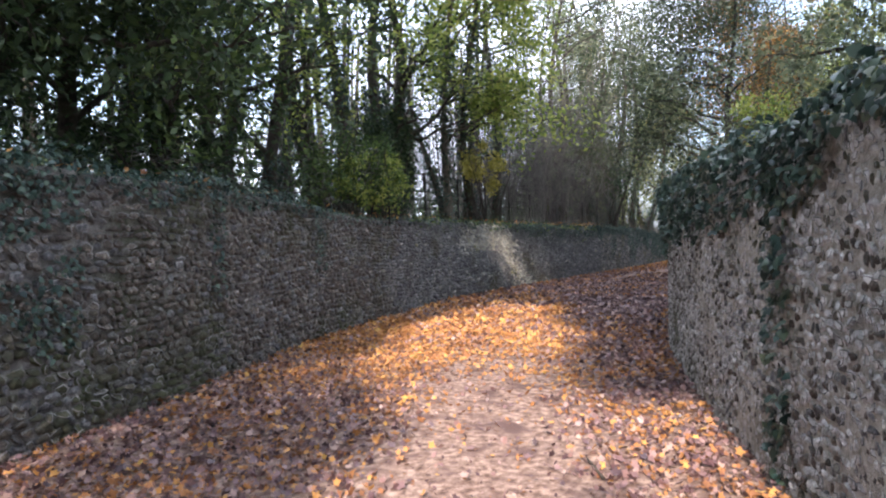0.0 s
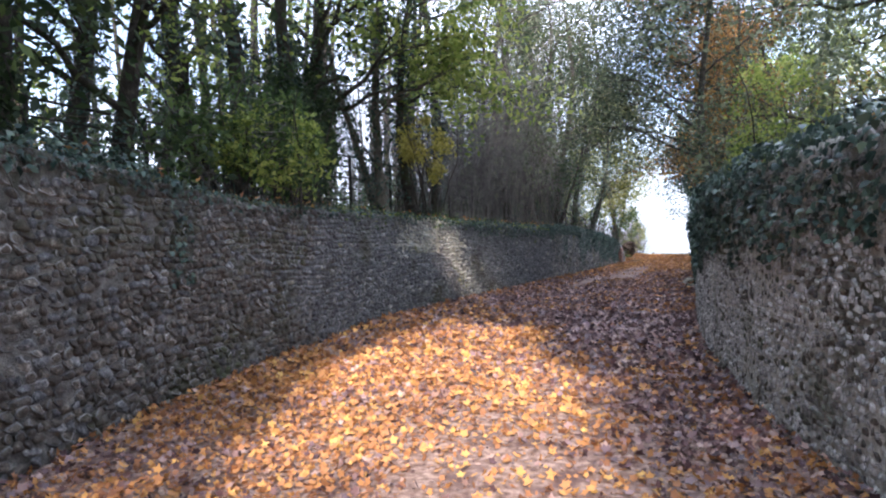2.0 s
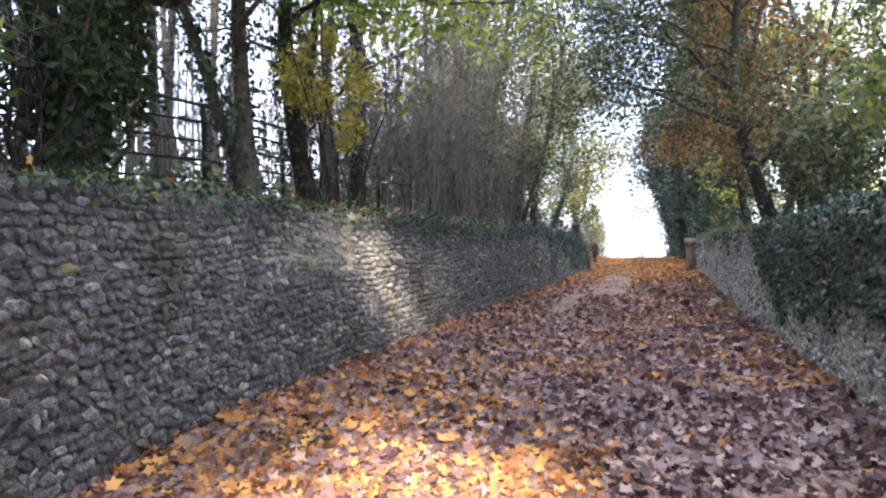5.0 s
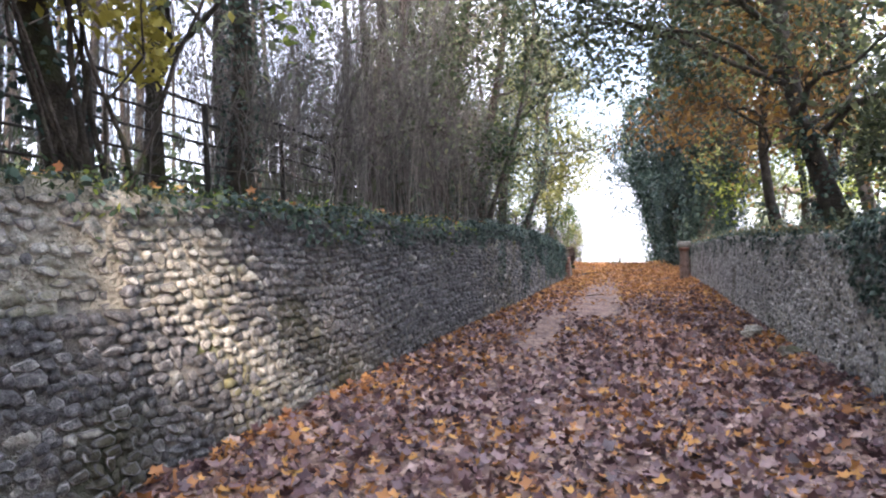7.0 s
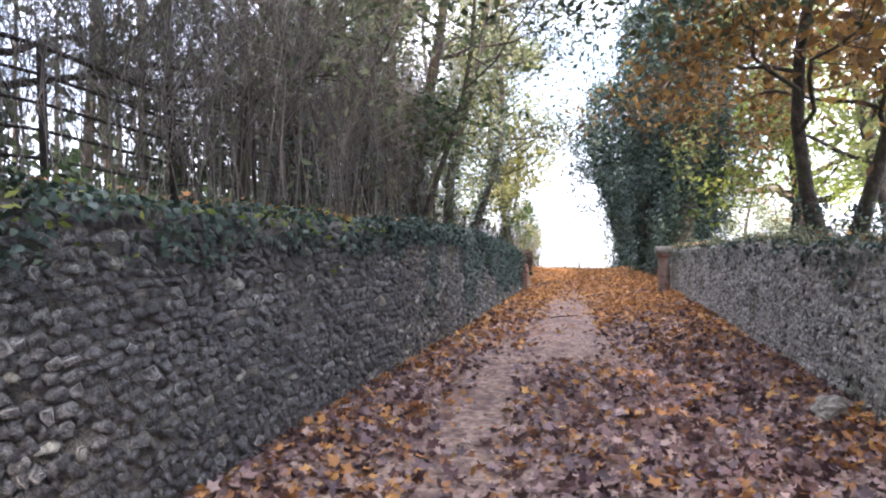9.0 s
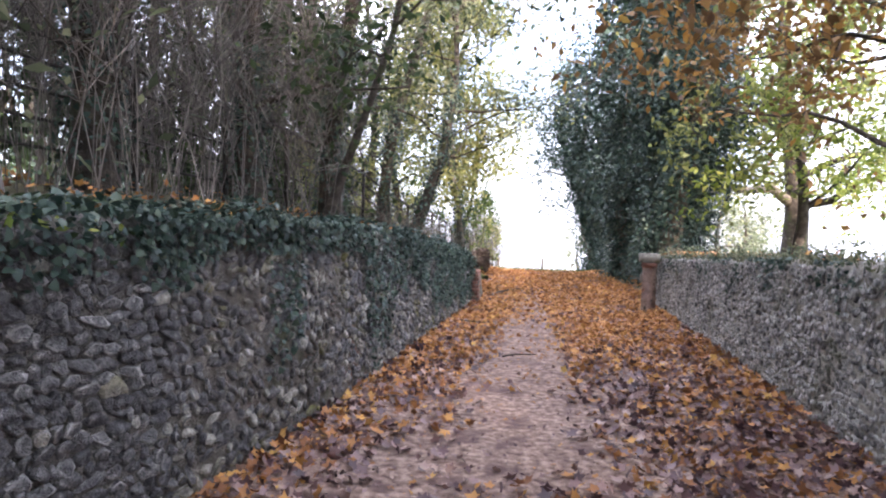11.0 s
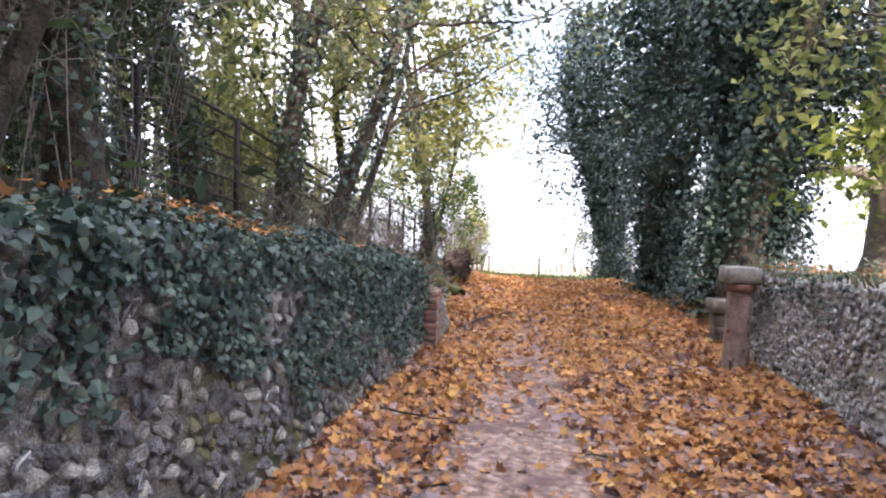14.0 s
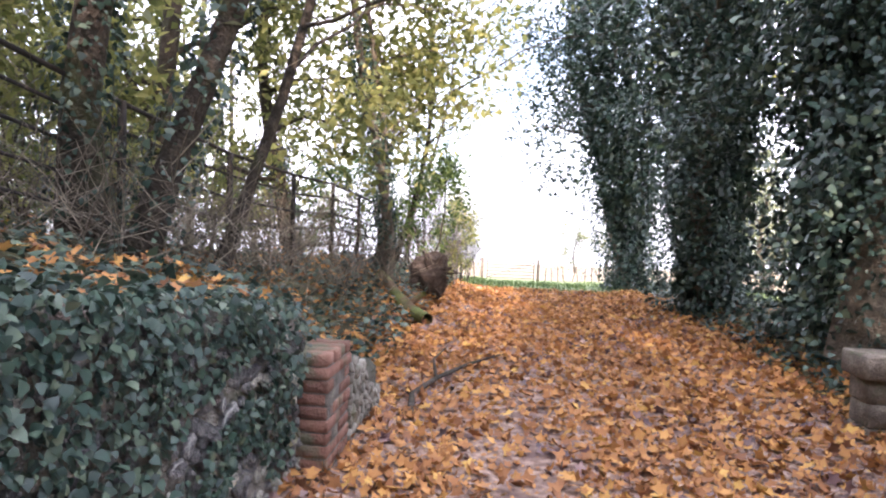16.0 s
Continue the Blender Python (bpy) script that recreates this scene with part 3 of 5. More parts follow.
# ---- vegetation helpers ----
def beam_gap(p):
    """True for places where foliage is left out so that the low sun lights lane and walls."""
    t = (p[:, 2] - 0.0) / -SUN_TRAVEL.z
    q = p[:, :2] + t[:, None] * np.array([SUN_TRAVEL.x, SUN_TRAVEL.y])
    n = 0.45 * wob(np.stack([q[:, 0], q[:, 1], 0 * t], 1), 1.6)
    right = np.interp(q[:, 1], [2, 5.2, 7.2, 10, 12.6], [-1.0, -1.9, -2.6, -3.6, -4.4]) + 0.5 * n
    left = np.interp(q[:, 1], [2, 3.3, 4.6, 6.1, 9, 12.6], [-2.0, -2.5, -3.3, -4.9, -5.5, -5.7]) + n
    hit = (q[:, 1] > 2.2) & (q[:, 1] < 11.3 + n) & (q[:, 0] < right) & (q[:, 0] > left)
    spot = (np.abs(q[:, 0] - (-1.3)) < 0.7) & (q[:, 1] > 3.4) & (q[:, 1] < 5.4)
    wall = (np.abs(q[:, 0] - 0.1) < 0.5) & (q[:, 1] > 2.0) & (q[:, 1] < 3.6)
    sun_streak = (np.abs(q[:, 0] + 0.33 * q[:, 1] + 1.7) < 0.3) & (q[:, 1] > 14.6) & (q[:, 1] < 16.3)
    return hit | spot | wall | sun_streak


def unit(v):
    return v / (np.linalg.norm(v, axis=-1, keepdims=True) + 1e-9)


def leaves(name, pos, mat, size, parent=None, template=OVAL, up=0.6, label="", kind="stuff", category="", spare=True):
    yq = np.clip(pos[:, 1], -9, 60)
    pos = pos[~((pos[:, 0] > left_x(yq) + 0.25) & (pos[:, 0] < right_x(yq) - 0.25) & (pos[:, 2] < 2.9) & (pos[:, 1] < 37))]
    if spare:
        keep = ~(beam_gap(pos) & (pos[:, 2] > 2.2) & (rng.random(len(pos)) < 0.95))
        pos = pos[keep]
    nor = rng.normal(0, 1, pos.shape) + [0, 0, up]
    V, F = scatter(template, pos, nor, size * rng.uniform(0.6, 1.35, len(pos)))
    return put(name, V, F, mat, parent, label, False, kind, category)


def path(p0, direction, length, k, bend=0.15, rise=0.0):
    s = np.linspace(0, 1, k)[:, None]
    d = unit(np.asarray(direction, float))
    w = np.cumsum(rng.normal(0, bend * length / k, (k, 3)), 0)
    w[0] = 0
    return np.asarray(p0, float) + d * s * length + w + np.array([0, 0, 1.0]) * rise * s**2 * length


def tree(name, x, y, h, r, label, leaf=None, n=3000, size=0.055, lean=(0, 0), limbs=8, spread=2.4, start=0.3, bark=None, ivy=0.0, droop=0.15, template=LEAF2, aim=None, puff=0.2, ivy_r=1.6, z=None, base_n=None):
    bark = bark or M_BARK
    z0 = float(ground_z(np.array([x]), np.array([y]))[0]) - 0.06 if z is None else z
    root = empty(name, x, y, z0, label, "tree", name.replace("_", " ") + "s along the lane")
    k = 11
    s = np.linspace(0, 1, k)
    T = np.stack([x + lean[0] * s * h + 0.035 * h * (np.sin(s * 6 + x * 3) - math.sin(x * 3)), y + lean[1] * s * h + 0.035 * h * (np.sin(s * 5 + y * 2) - math.sin(y * 2)), z0 + s * h], 1)
    R = r * (1 - 0.86 * s) + r * 0.45 * np.exp(-s * h / 0.35)
    V, F = sticks(T[None], R[None], 9)
    put("trunk", V, F, bark, root, "", True)
    all_tw = []

    def clear(some, radii):
        some, radii = np.array(some), np.array(radii)
        yq = np.clip(some[..., 1], -9, 60)
        keep = ~((some[..., 0] > left_x(yq)) & (some[..., 0] < right_x(yq)) & (some[..., 2] < 2.8)).any(1)
        keep &= ~(beam_gap(some.reshape(-1, 3)).reshape(some.shape[:2]) & (some[..., 2] > 2.2)).any(1)
        return some[keep], radii[keep]

    for i in range(limbs):
        f = start + (0.96 - start) * (i + rng.random()) / limbs
        p0 = np.array([np.interp(f, s, T[:, j]) for j in range(3)])
        az = rng.uniform(0, 2 * np.pi) if aim is None or rng.random() > 0.6 else aim + rng.normal(0, 0.6)
        L = spread * (1.2 - 0.6 * f) * rng.uniform(0.7, 1.2)
        for _ in range(8):
            el = rng.uniform(0.15, 0.8)
            d = np.array([math.cos(az) * math.cos(el), math.sin(az) * math.cos(el), math.sin(el)])
            P = path(p0, d, L, 7, 0.22, -droop)
            yq = np.clip(P[:, 1], -9, 60)
            if not ((P[:, 0] > left_x(yq)) & (P[:, 0] < right_x(yq)) & (P[:, 2] < 3.2)).any():
                break
            az += 0.8
        rad = max(0.012, r * 0.42 * (1.1 - f)) * np.linspace(1, 0.22, 7)
        V, F = sticks(P[None], rad[None], 6)
        limb = put("limb", V, F, bark, root, "", True)
        subs, sr, tw, trd = [], [], [], []
        for _ in range(6):
            u = rng.uniform(0.25, 1)
            q = np.array([np.interp(u, np.linspace(0, 1, 7), P[:, j]) for j in range(3)])
            d2 = unit(d + rng.normal(0, 0.65, 3))
            S = path(q, d2, L * rng.uniform(0.3, 0.55), 4, 0.2, -droop * 1.5)
            subs.append(S)
            sr.append(np.linspace(max(0.006, rad[3] * 0.4), 0.003, 4))
            for _ in range(4):
                q2 = S[rng.integers(1, 4)]
                W = path(q2, unit(d2 + rng.normal(0, 0.8, 3)), rng.uniform(0.25, 0.6), 3, 0.2, -droop * 2)
                tw.append(W)
                trd.append(np.linspace(0.005, 0.002, 3))
        subs, sr = clear(subs, sr)
        tw, trd = clear(tw, trd)
        if len(tw) and len(subs):
            put("twig_spray", *join(sticks(subs, sr, 3), sticks(tw, trd, 3)), bark, limb, "", False, "stuff")
            all_tw.append(tw)
    tw = np.concatenate(all_tw)
    if n and leaf is not None:
        A = np.array(tw)[:, 1:].reshape(-1, 3)
        pos = A[rng.integers(0, len(A), n)] + rng.normal(0, puff, (n, 3))
        leaves("crown", pos, leaf, size, root, template, 0.7)
    if ivy:
        m = int(ivy * 480 * (r * ivy_r + 0.12) * 2.8)
        f = rng.random(m) ** 0.8 * ivy / h
        c = np.stack([np.interp(f, s, T[:, j]) for j in range(3)], 1)
        a = rng.uniform(0, 2 * np.pi, m)
        rr = (np.interp(f, s, R) * 1.05 + 0.03 + 0.09 * np.abs(wob(np.stack([np.cos(a) * 2, np.sin(a) * 2, c[:, 2] * 1.2], 1), 1.5, x))) * ivy_r / 1.6 + np.abs(rng.normal(0, 0.05, m))
        out = np.stack([np.cos(a), np.sin(a), np.zeros(m)], 1)
        V, F = scatter(IVYLEAF, c + out * rr[:, None], out + rng.normal(0, 0.45, (m, 3)) + [0, 0, 0.35], 0.034 * rng.uniform(0.5, 1.3, m))
        put("ivy", V, F, M_IVY, root, "dark green ivy on the trunk", False, "stuff")
    return root


def bush(name, centre, radii, label, mat, n, size, stems=14, template=LEAF2, bark=None, category="shrub", hang=0.0, limit=None):
    """A shrub: stems from its foot, twigs and leaves in uneven clumps."""
    cx, cy, cz = centre
    z0 = float(ground_z(np.array([cx]), np.array([cy]))[0]) - 0.05
    root = empty(name, cx, cy, z0, label, category, name.replace("_", " ") + "s on the banks")
    tips = rng.normal(0, 0.5, (stems, 3)) * radii + np.array(centre) + [0, 0, 0.1]
    P = np.stack([path((cx + rng.normal(0, 0.12), cy + rng.normal(0, 0.12), z0), t - np.array([cx, cy, z0]), np.linalg.norm(t - np.array([cx, cy, z0])), 6, 0.2) for t in tips])
    for one, k in zip(P, rng.uniform(0.6, 1.5, stems)):
        put("stem", *sticks(one[None], np.linspace(0.016, 0.004, 6)[None] * k, 5), bark or M_BARK, root, "", True)
    clumps = unit(rng.normal(0, 1, (max(10, n // 60), 3))) * rng.uniform(0.3, 1.0, (max(10, n // 60), 1)) ** 0.5 * radii + np.array(centre)
    clumps[:, 2] -= hang * np.clip((clumps[:, 0] - cx), 0, 2)
    W = np.stack([path(P[rng.integers(0, stems)][3 + rng.integers(0, 3)], (0, 0, 1), 0.1, 4) for _ in range(len(clumps))])
    W = W[:, :1] + (clumps[:, None] - W[:, :1]) * np.linspace(0, 1, 4)[None, :, None] + rng.normal(0, 0.03, (len(clumps), 4, 3))
    V, F = sticks(W, np.linspace(0.005, 0.002, 4)[None] * np.ones((len(clumps), 1)), 3)
    put("twig_spray", V, F, bark or M_TWIG, root, "", False, "stuff")
    pos = clumps[rng.integers(0, len(clumps), n)] + rng.normal(0, 0.13, (n, 3)) * (np.array(radii) * 0.6 + 0.25)
    if limit is not None:
        pos = pos[limit(pos)]
    leaves("foliage", pos, mat, size, root, template, 0.6)
    return root


def bare_thicket(name, x0, x1, y0, y1, n, h0, h1, label, lean=0.12, twigs=8, thick=0.009, mat=None):
    """Many thin upright stems with fine side twigs: one stand."""
    x, y = rng.uniform(x0, x1, n), rng.uniform(y0, y1, n)
    z = ground_z(x, y) - 0.05
    h = rng.uniform(h0, h1, n)
    k = 6
    s = np.linspace(0, 1, k)
    bx, by = rng.normal(0.02, lean, n), rng.normal(0, lean, n)
    P = np.stack([x[:, None] + bx[:, None] * h[:, None] * s**1.5, y[:, None] + by[:, None] * h[:, None] * s**1.5, z[:, None] + h[:, None] * s], 2)
    P += np.cumsum(rng.normal(0, 0.05, P.shape), 1) * [1, 1, 0.3]
    A = sticks(P, rng.uniform(0.6, 1.6, (n, 1)) * thick * np.linspace(1, 0.25, k)[None], 4)
    m = n * twigs
    i = rng.integers(0, n, m)
    u = rng.uniform(0.25, 1, m)
    j = np.minimum((u * (k - 1)).astype(int), k - 2)
    w = (u * (k - 1) - j)[:, None]
    q = P[i, j] * (1 - w) + P[i, j + 1] * w
    d = unit(np.stack([rng.normal(0, 0.7, m), rng.normal(0, 0.7, m), rng.uniform(0.3, 1.3, m)], 1)) * rng.uniform(0.3, 0.9, m)[:, None]
    t = np.linspace(0, 1, 3)[None, :, None]
    Q = q[:, None] + d[:, None] * t + rng.normal(0, 0.05, (m, 3, 3)) * t
    B = sticks(Q, np.linspace(0.0036, 0.0016, 3)[None] * np.ones((m, 1)), 3)
    return put(name, *join(A, B), mat or M_TWIG, None, label, False, "stuff", "thicket")


M_BRUSH = material("dry_brush", [(0.1, (0.07, 0.058, 0.045)), (0.5, (0.16, 0.135, 0.105)), (0.9, (0.30, 0.26, 0.20))], 0.9, 3, 40, 0, vary=0.6)

# ---- trees on the bank behind the flint retaining wall ----
WOOD = "dark ivy-clad woodland tree on the bank behind the wall"
for x, y, h, r, lean, mat, n, iv in (
    (-8.2, 3.4, 8, 0.15, (0.03, 0.02), M_DARK, 3600, 2.5), (-8.8, 4.9, 8.5, 0.13, (0.02, 0), M_DARK, 3200, 0),
    (-7.7, 5.5, 8.0, 0.15, (0.06, 0.03), M_DARK, 4200, 2.5), (-7.9, 6.3, 8.5, 0.12, (0.0, 0.02), M_GREEN, 3600, 0),
    (-8.6, 8.3, 9.0, 0.13, (0.03, 0.0), M_FRESH, 4200, 1.5), (-10.5, 6.5, 12, 0.2, (0, 0), M_DARK, 4200, 4),
    (-11.2, 9.5, 12, 0.18, (0.02, 0), M_FRESH, 4200, 5), (-9.6, 11.0, 11, 0.16, (0.02, 0), M_FRESH, 3600, 5),
    (-8.7, 11.9, 8, 0.18, (0.0, 0.0), M_DARK, 1500, 4.5), (-9.4, 1.6, 8.5, 0.16, (0.02, 0.02), M_DARK, 4200, 3), (-8.0, 2.2, 7.5, 0.12, (0.0, 0.03), M_DARK, 3200, 2), (-12.5, 4.0, 12, 0.2, (0, 0), M_DARK, 3600, 4), (-13, 13, 12, 0.2, (0, 0), M_GREEN, 3600, 6)):
    tree("woodland_tree", x, y, h, r, WOOD, mat, int(n * (3.1 if y < 8 else 1.1)), 0.058, lean, 15, 2.6, 0.07, ivy=iv * 0.7, aim=-0.4, puff=0.25)
YEL = "slender tree with ivy and yellow-green autumn leaves"
tree("autumn_tree", -7.25, 12.9, 10.5, 0.095, YEL, M_FRESH, 7500, 0.07, (0.03, 0.02), 16, 2.4, 0.14, M_BARK_PALE, 4.5, aim=-0.3)
tree("autumn_tree", -7.1, 13.9, 9.5, 0.10, YEL, M_FRESH, 6500, 0.07, (-0.02, 0.03), 14, 2.2, 0.18, M_BARK, 5.0, aim=0.2)
tree("autumn_tree", -7.6, 13.3, 9.0, 0.07, YEL, M_FRESH, 5000, 0.07, (-0.12, 0.08), 10, 2.0, 0.2, M_BARK_PALE, 3.0)
bush("yellow_shrub", (-6.75, 13.7, 3.15), (0.45, 0.8, 0.65), "yellow-leaved shrub growing beside the autumn trees", M_YELLOW, 1700, 0.045, 10)
bush("green_shrub", (-6.75, 8.4, 2.75), (0.75, 1.3, 0.75), "bright green shrub hanging over the wall top", M_GREEN, 3600, 0.045, 16, hang=0.5)
bush("green_shrub", (-6.3, 8.6, 2.45), (0.45, 0.9, 0.5), "bright green shrub hanging over the wall top", M_FRESH, 1700, 0.04, 8, hang=0.4)
bush("dark_shrub", (-7.6, 10.6, 3.0), (0.7, 0.9, 1.1), "dark green shrub growing behind the wall top", M_DARK, 3000, 0.05, 14)
bush("dark_shrub", (-8.3, 11.7, 3.6), (0.7, 0.8, 1.7), "dark green shrub growing behind the wall top", M_DARK, 5000, 0.05, 14)
bush("dark_shrub", (-7.4, 5.2, 2.7), (0.7, 1.4, 0.6), "dark green shrub growing behind the wall top", M_DARK, 2200, 0.05, 14)
bare_thicket("bare_thicket", -12.0, -8.5, 14.6, 19.5, 250, 1.8, 6.5, "open stand of bare grey-brown coppice stems", 0.2, 16, 0.005)
bare_thicket("bare_thicket", -10.2, -6.4, 18.6, 27.5, 640, 1.5, 6.8, "dense stand of bare grey-brown coppice stems", 0.26, 22, 0.0045)
n = 9000
pos = np.stack([rng.uniform(-9.5, -6.2, n), rng.uniform(18, 31, n), rng.uniform(2.6, 7.5, n)], 1)
leaves("thicket_leaves", pos, M_GREY, 0.026, None, LEAF2, 0.5, "sparse small olive leaves among the bare stems", "stuff", "leaves", False)
bare_thicket("bare_thicket", -8.4, -6.9, 15.6, 19.5, 60, 1.2, 4.2, "few bare grey-brown stems in front of the fence", 0.25, 14, 0.005)
bare_thicket("bare_thicket", -13, -8.6, 9.5, 15.5, 150, 1.5, 4.5, "thin bare stems behind the iron fence", twigs=5)
bare_thicket("brushwood", -8.0, -5.8, 29.0, 36.0, 220, 0.2, 0.75, "dry brushwood on the bank", 0.7, 7, 0.0045, M_BRUSH)
for x, y, h, r, lean, mat, n, iv in (
    (-8.9, 16.8, 9, 0.10, (0.05, 0), M_GREY, 900, 0), (-9.4, 19.0, 9.5, 0.12, (0.02, 0), M_GREY, 1100, 2), (-8.0, 21.2, 9, 0.09, (0.06, 0.02), M_GREY, 1000, 0),
    (-8.6, 23.6, 10, 0.15, (0.03, 0.02), M_GREY, 1500, 3), (-7.3, 24.6, 9, 0.12, (0.04, 0.0), M_DARK, 1200, 3.5), (-6.9, 26.4, 9.5, 0.14, (0.02, 0.02), M_DARK, 1600, 4.5),
    (-8.8, 27.4, 11, 0.2, (0, 0), M_DARK, 2200, 6), (-7.6, 29.2, 10, 0.16, (0.03, 0.03), M_DARK, 2800, 5), (-9.6, 31.0, 11, 0.16, (0, 0), M_LIME, 3000, 4),
    (-8.4, 33.2, 10, 0.13, (0.05, 0.0), M_LIME, 2800, 2), (-10.6, 35.5, 11, 0.16, (0, 0), M_LIME, 3200, 3), (-7.6, 36.2, 10, 0.12, (0.02, 0.02), M_LIME, 2600, 3)):
    tree("woodland_tree", x, y, h, r, "ivy-clad tree in the wood beside the lane", mat, int(n * 2.8), 0.07 if mat is M_LIME else 0.06, lean, 14, 2.3, 0.1, ivy=iv * 0.6, puff=0.25)
tree("leaning_tree", -6.5, 30.2, 7.5, 0.10, "leaning ivy-covered tree rising above the wall", M_GREY, 3500, 0.06, (0.16, 0.10), 10, 2.0, 0.25, ivy=4.0)
tree("hazel_tree", -5.85, 35.6, 8.5, 0.09, "slim pale-stemmed tree with ivy and sparse yellow leaves", M_LIME, 6000, 0.072, (0.01, 0.0), 12, 1.9, 0.2, M_BARK_PALE, 4.0)
tree("hazel_tree", -6.1, 35.9, 8.0, 0.07, "slim pale-stemmed tree with ivy and sparse yellow leaves", M_LIME, 5500, 0.072, (0.02, 0.02), 12, 1.9, 0.2, M_BARK_PALE, 2.0)
bush("green_shrub", (-5.7, 38.5, 1.7), (0.8, 1.3, 1.2), "green and yellow shrub at the edge of the lane", M_GREEN, 3000, 0.05, 12)
bush("yellow_shrub", (-5.35, 40.6, 0.9), (0.5, 1.4, 0.85), "yellow-green shrub at the end of the lane", M_LIME, 2200, 0.05, 10)
bare_thicket("bare_thicket", -6.6, -5.0, 38.5, 44, 120, 0.8, 2.6, "bare twiggy hedge at the end of the lane", 0.2, 8, 0.006)

# Crowns added high over the lane to keep direct sun off it.
for x, y, h in ((-7.9, 9.6, 11.5), (-7.6, 11.2, 11), (-8.2, 17.4, 11), (-7.6, 22.2, 11), (-7.9, 25.6, 11.5), (-7.0, 30.4, 11)):
    tree("overhanging_tree", x, y, h, 0.14, "tall ivy-clad tree reaching over the lane, added to block the sun", M_GREY if y > 15 else M_FRESH, 3400, 0.062, (0.05, 0.0), 11, 4.4, 0.45, ivy=3.0, aim=0.0, puff=0.3)
for x, y, z, mat in ((-8.6, 31.5, 2.3, M_LIME), (-9.8, 34.0, 2.4, M_GREY), (-8.4, 36.5, 2.2, M_LIME), (-10.5, 29.5, 2.6, M_DARK), (-7.7, 39.5, 1.7, M_GREEN), (-8.2, 28.2, 2.2, M_DARK), (-11.0, 38.0, 2.8, M_LIME)):
    bush("understorey_shrub", (x, y, z), (1.0, 1.3, 1.4), "leafy green-yellow shrub in the wood beside the lane", mat, 3000, 0.05, 14)

for x, y, lean in ((-6.6, 31.6, (0.10, 0.04)), (-6.4, 38.6, (0.12, 0.0)), (-7.0, 43.5, (0.10, 0.0)), (-6.6, 25.2, (0.12, 0.05))):
    tree("bare_tree", x, y, 8.5, 0.06, "nearly bare tree with fine twigs reaching over the lane", M_LIME, 500, 0.05, lean, 16, 3.6, 0.22, M_BARK, 0, 0.05, aim=0.0, puff=0.1)
tree("bare_tree", -0.9, 42.6, 8.0, 0.10, "nearly bare tree with fine twigs reaching over the lane", M_LIME, 500, 0.05, (-0.12, 0.0), 16, 3.8, 0.3, M_BARK, 0, 0.05, aim=3.1, puff=0.1)

for x, y, z in ((-9.8, 2.6, 4.0), (-10.4, 4.8, 3.8), (-9.8, 23.0, 3.8), (-9.4, 25.4, 3.8), (-9.2, 27.6, 3.2)):
    bush("understorey_shrub", (x, y, z), (1.2, 1.5, 1.9), "dark leafy understorey shrub in the wood", M_DARK, 3400, 0.06, 12)

# far wood that closes the left side
n = 20000
cl = np.stack([rng.uniform(-26, -13, 420), rng.uniform(-6, 52, 420), rng.uniform(0.0, 1.0, 420)], 1)
cl[:, 2] = 1.2 + cl[:, 2] * np.interp(cl[:, 1], [6, 14, 24, 52], [9, 3.0, 2.4, 2.2])
pos = cl[rng.integers(0, 420, n)] + rng.normal(0, 0.75, (n, 3))
leaves("far_wood", pos, M_DARK, 0.17, None, LEAF2, 0.5, "dense far wood of mixed leafy crowns", "stuff", "wood", False)
q = np.stack([rng.uniform(-24, -12, 90), rng.uniform(-6, 52, 90), np.zeros(90)], 1)
q[:, 2] = ground_z(q[:, 0], q[:, 1]) - 0.1
P = q[:, None] + np.linspace(0, 1, 5)[None, :, None] * np.stack([rng.normal(0, 0.5, 90), rng.normal(0, 0.5, 90), rng.uniform(7, 11, 90)], 1)[:, None]
put("far_trunks", *sticks(P, rng.uniform(0.06, 0.16, (90, 1)) * np.linspace(1, 0.4, 5)[None], 5), M_BARK, None, "dark trunks of the far wood", True, "stuff", "wood")

# ---- trees on the other side ----
tree("overhanging_tree", -1.15, 18.6, 8.5, 0.12, "grey-green tree leaning over the flint wall", M_OLIVE, 36000, 0.045, (-0.07, 0.04), 26, 3.0, 0.12, M_BARK, 1.6, aim=3.0, puff=0.42)
tree("overhanging_tree", 1.7, 13.4, 9.0, 0.16, "pale green tree behind the curved wall", M_GREY, 14000, 0.06, (-0.04, 0.0), 16, 3.0, 0.13, M_BARK, 2.0, aim=2.8)
tree("rusty_tree", -0.95, 22.2, 8.5, 0.09, "tree with drooping rust-coloured autumn leaves", M_RUST, 9500, 0.062, (-0.02, 0.02), 16, 2.8, 0.16, M_BARK, 0.8, 0.3, aim=2.9)
tree("rusty_tree", -0.2, 23.4, 9.0, 0.10, "tree with drooping rust-coloured autumn leaves", M_RUST, 9500, 0.062, (0.0, 0.0), 16, 2.8, 0.16, M_BARK, 0.8, 0.3, aim=2.6)
bush("lime_shrub", (0.5, 9.2, 2.7), (0.7, 1.1, 0.6), "lime-green shrub behind the curved wall", M_LIME, 1100, 0.045, 12)
bush("lime_shrub", (-0.5, 14.6, 3.2), (0.8, 1.5, 1.1), "green-yellow shrub behind the flint wall", M_FRESH, 3000, 0.042, 12)
bush("green_shrub", (-0.8, 17.4, 2.2), (0.6, 1.5, 0.9), "dark green shrub growing on the wall top", M_OLIVE, 4600, 0.042, 12)
tree("yew_tree", 3.4, 4.6, 9.0, 0.24, "dark yew with drooping branches behind the wall", M_DARK, 6000, 0.045, (-0.02, 0.05), 18, 3.3, 0.26, M_BARK, 1.0, 0.35, aim=2.2, puff=0.1)
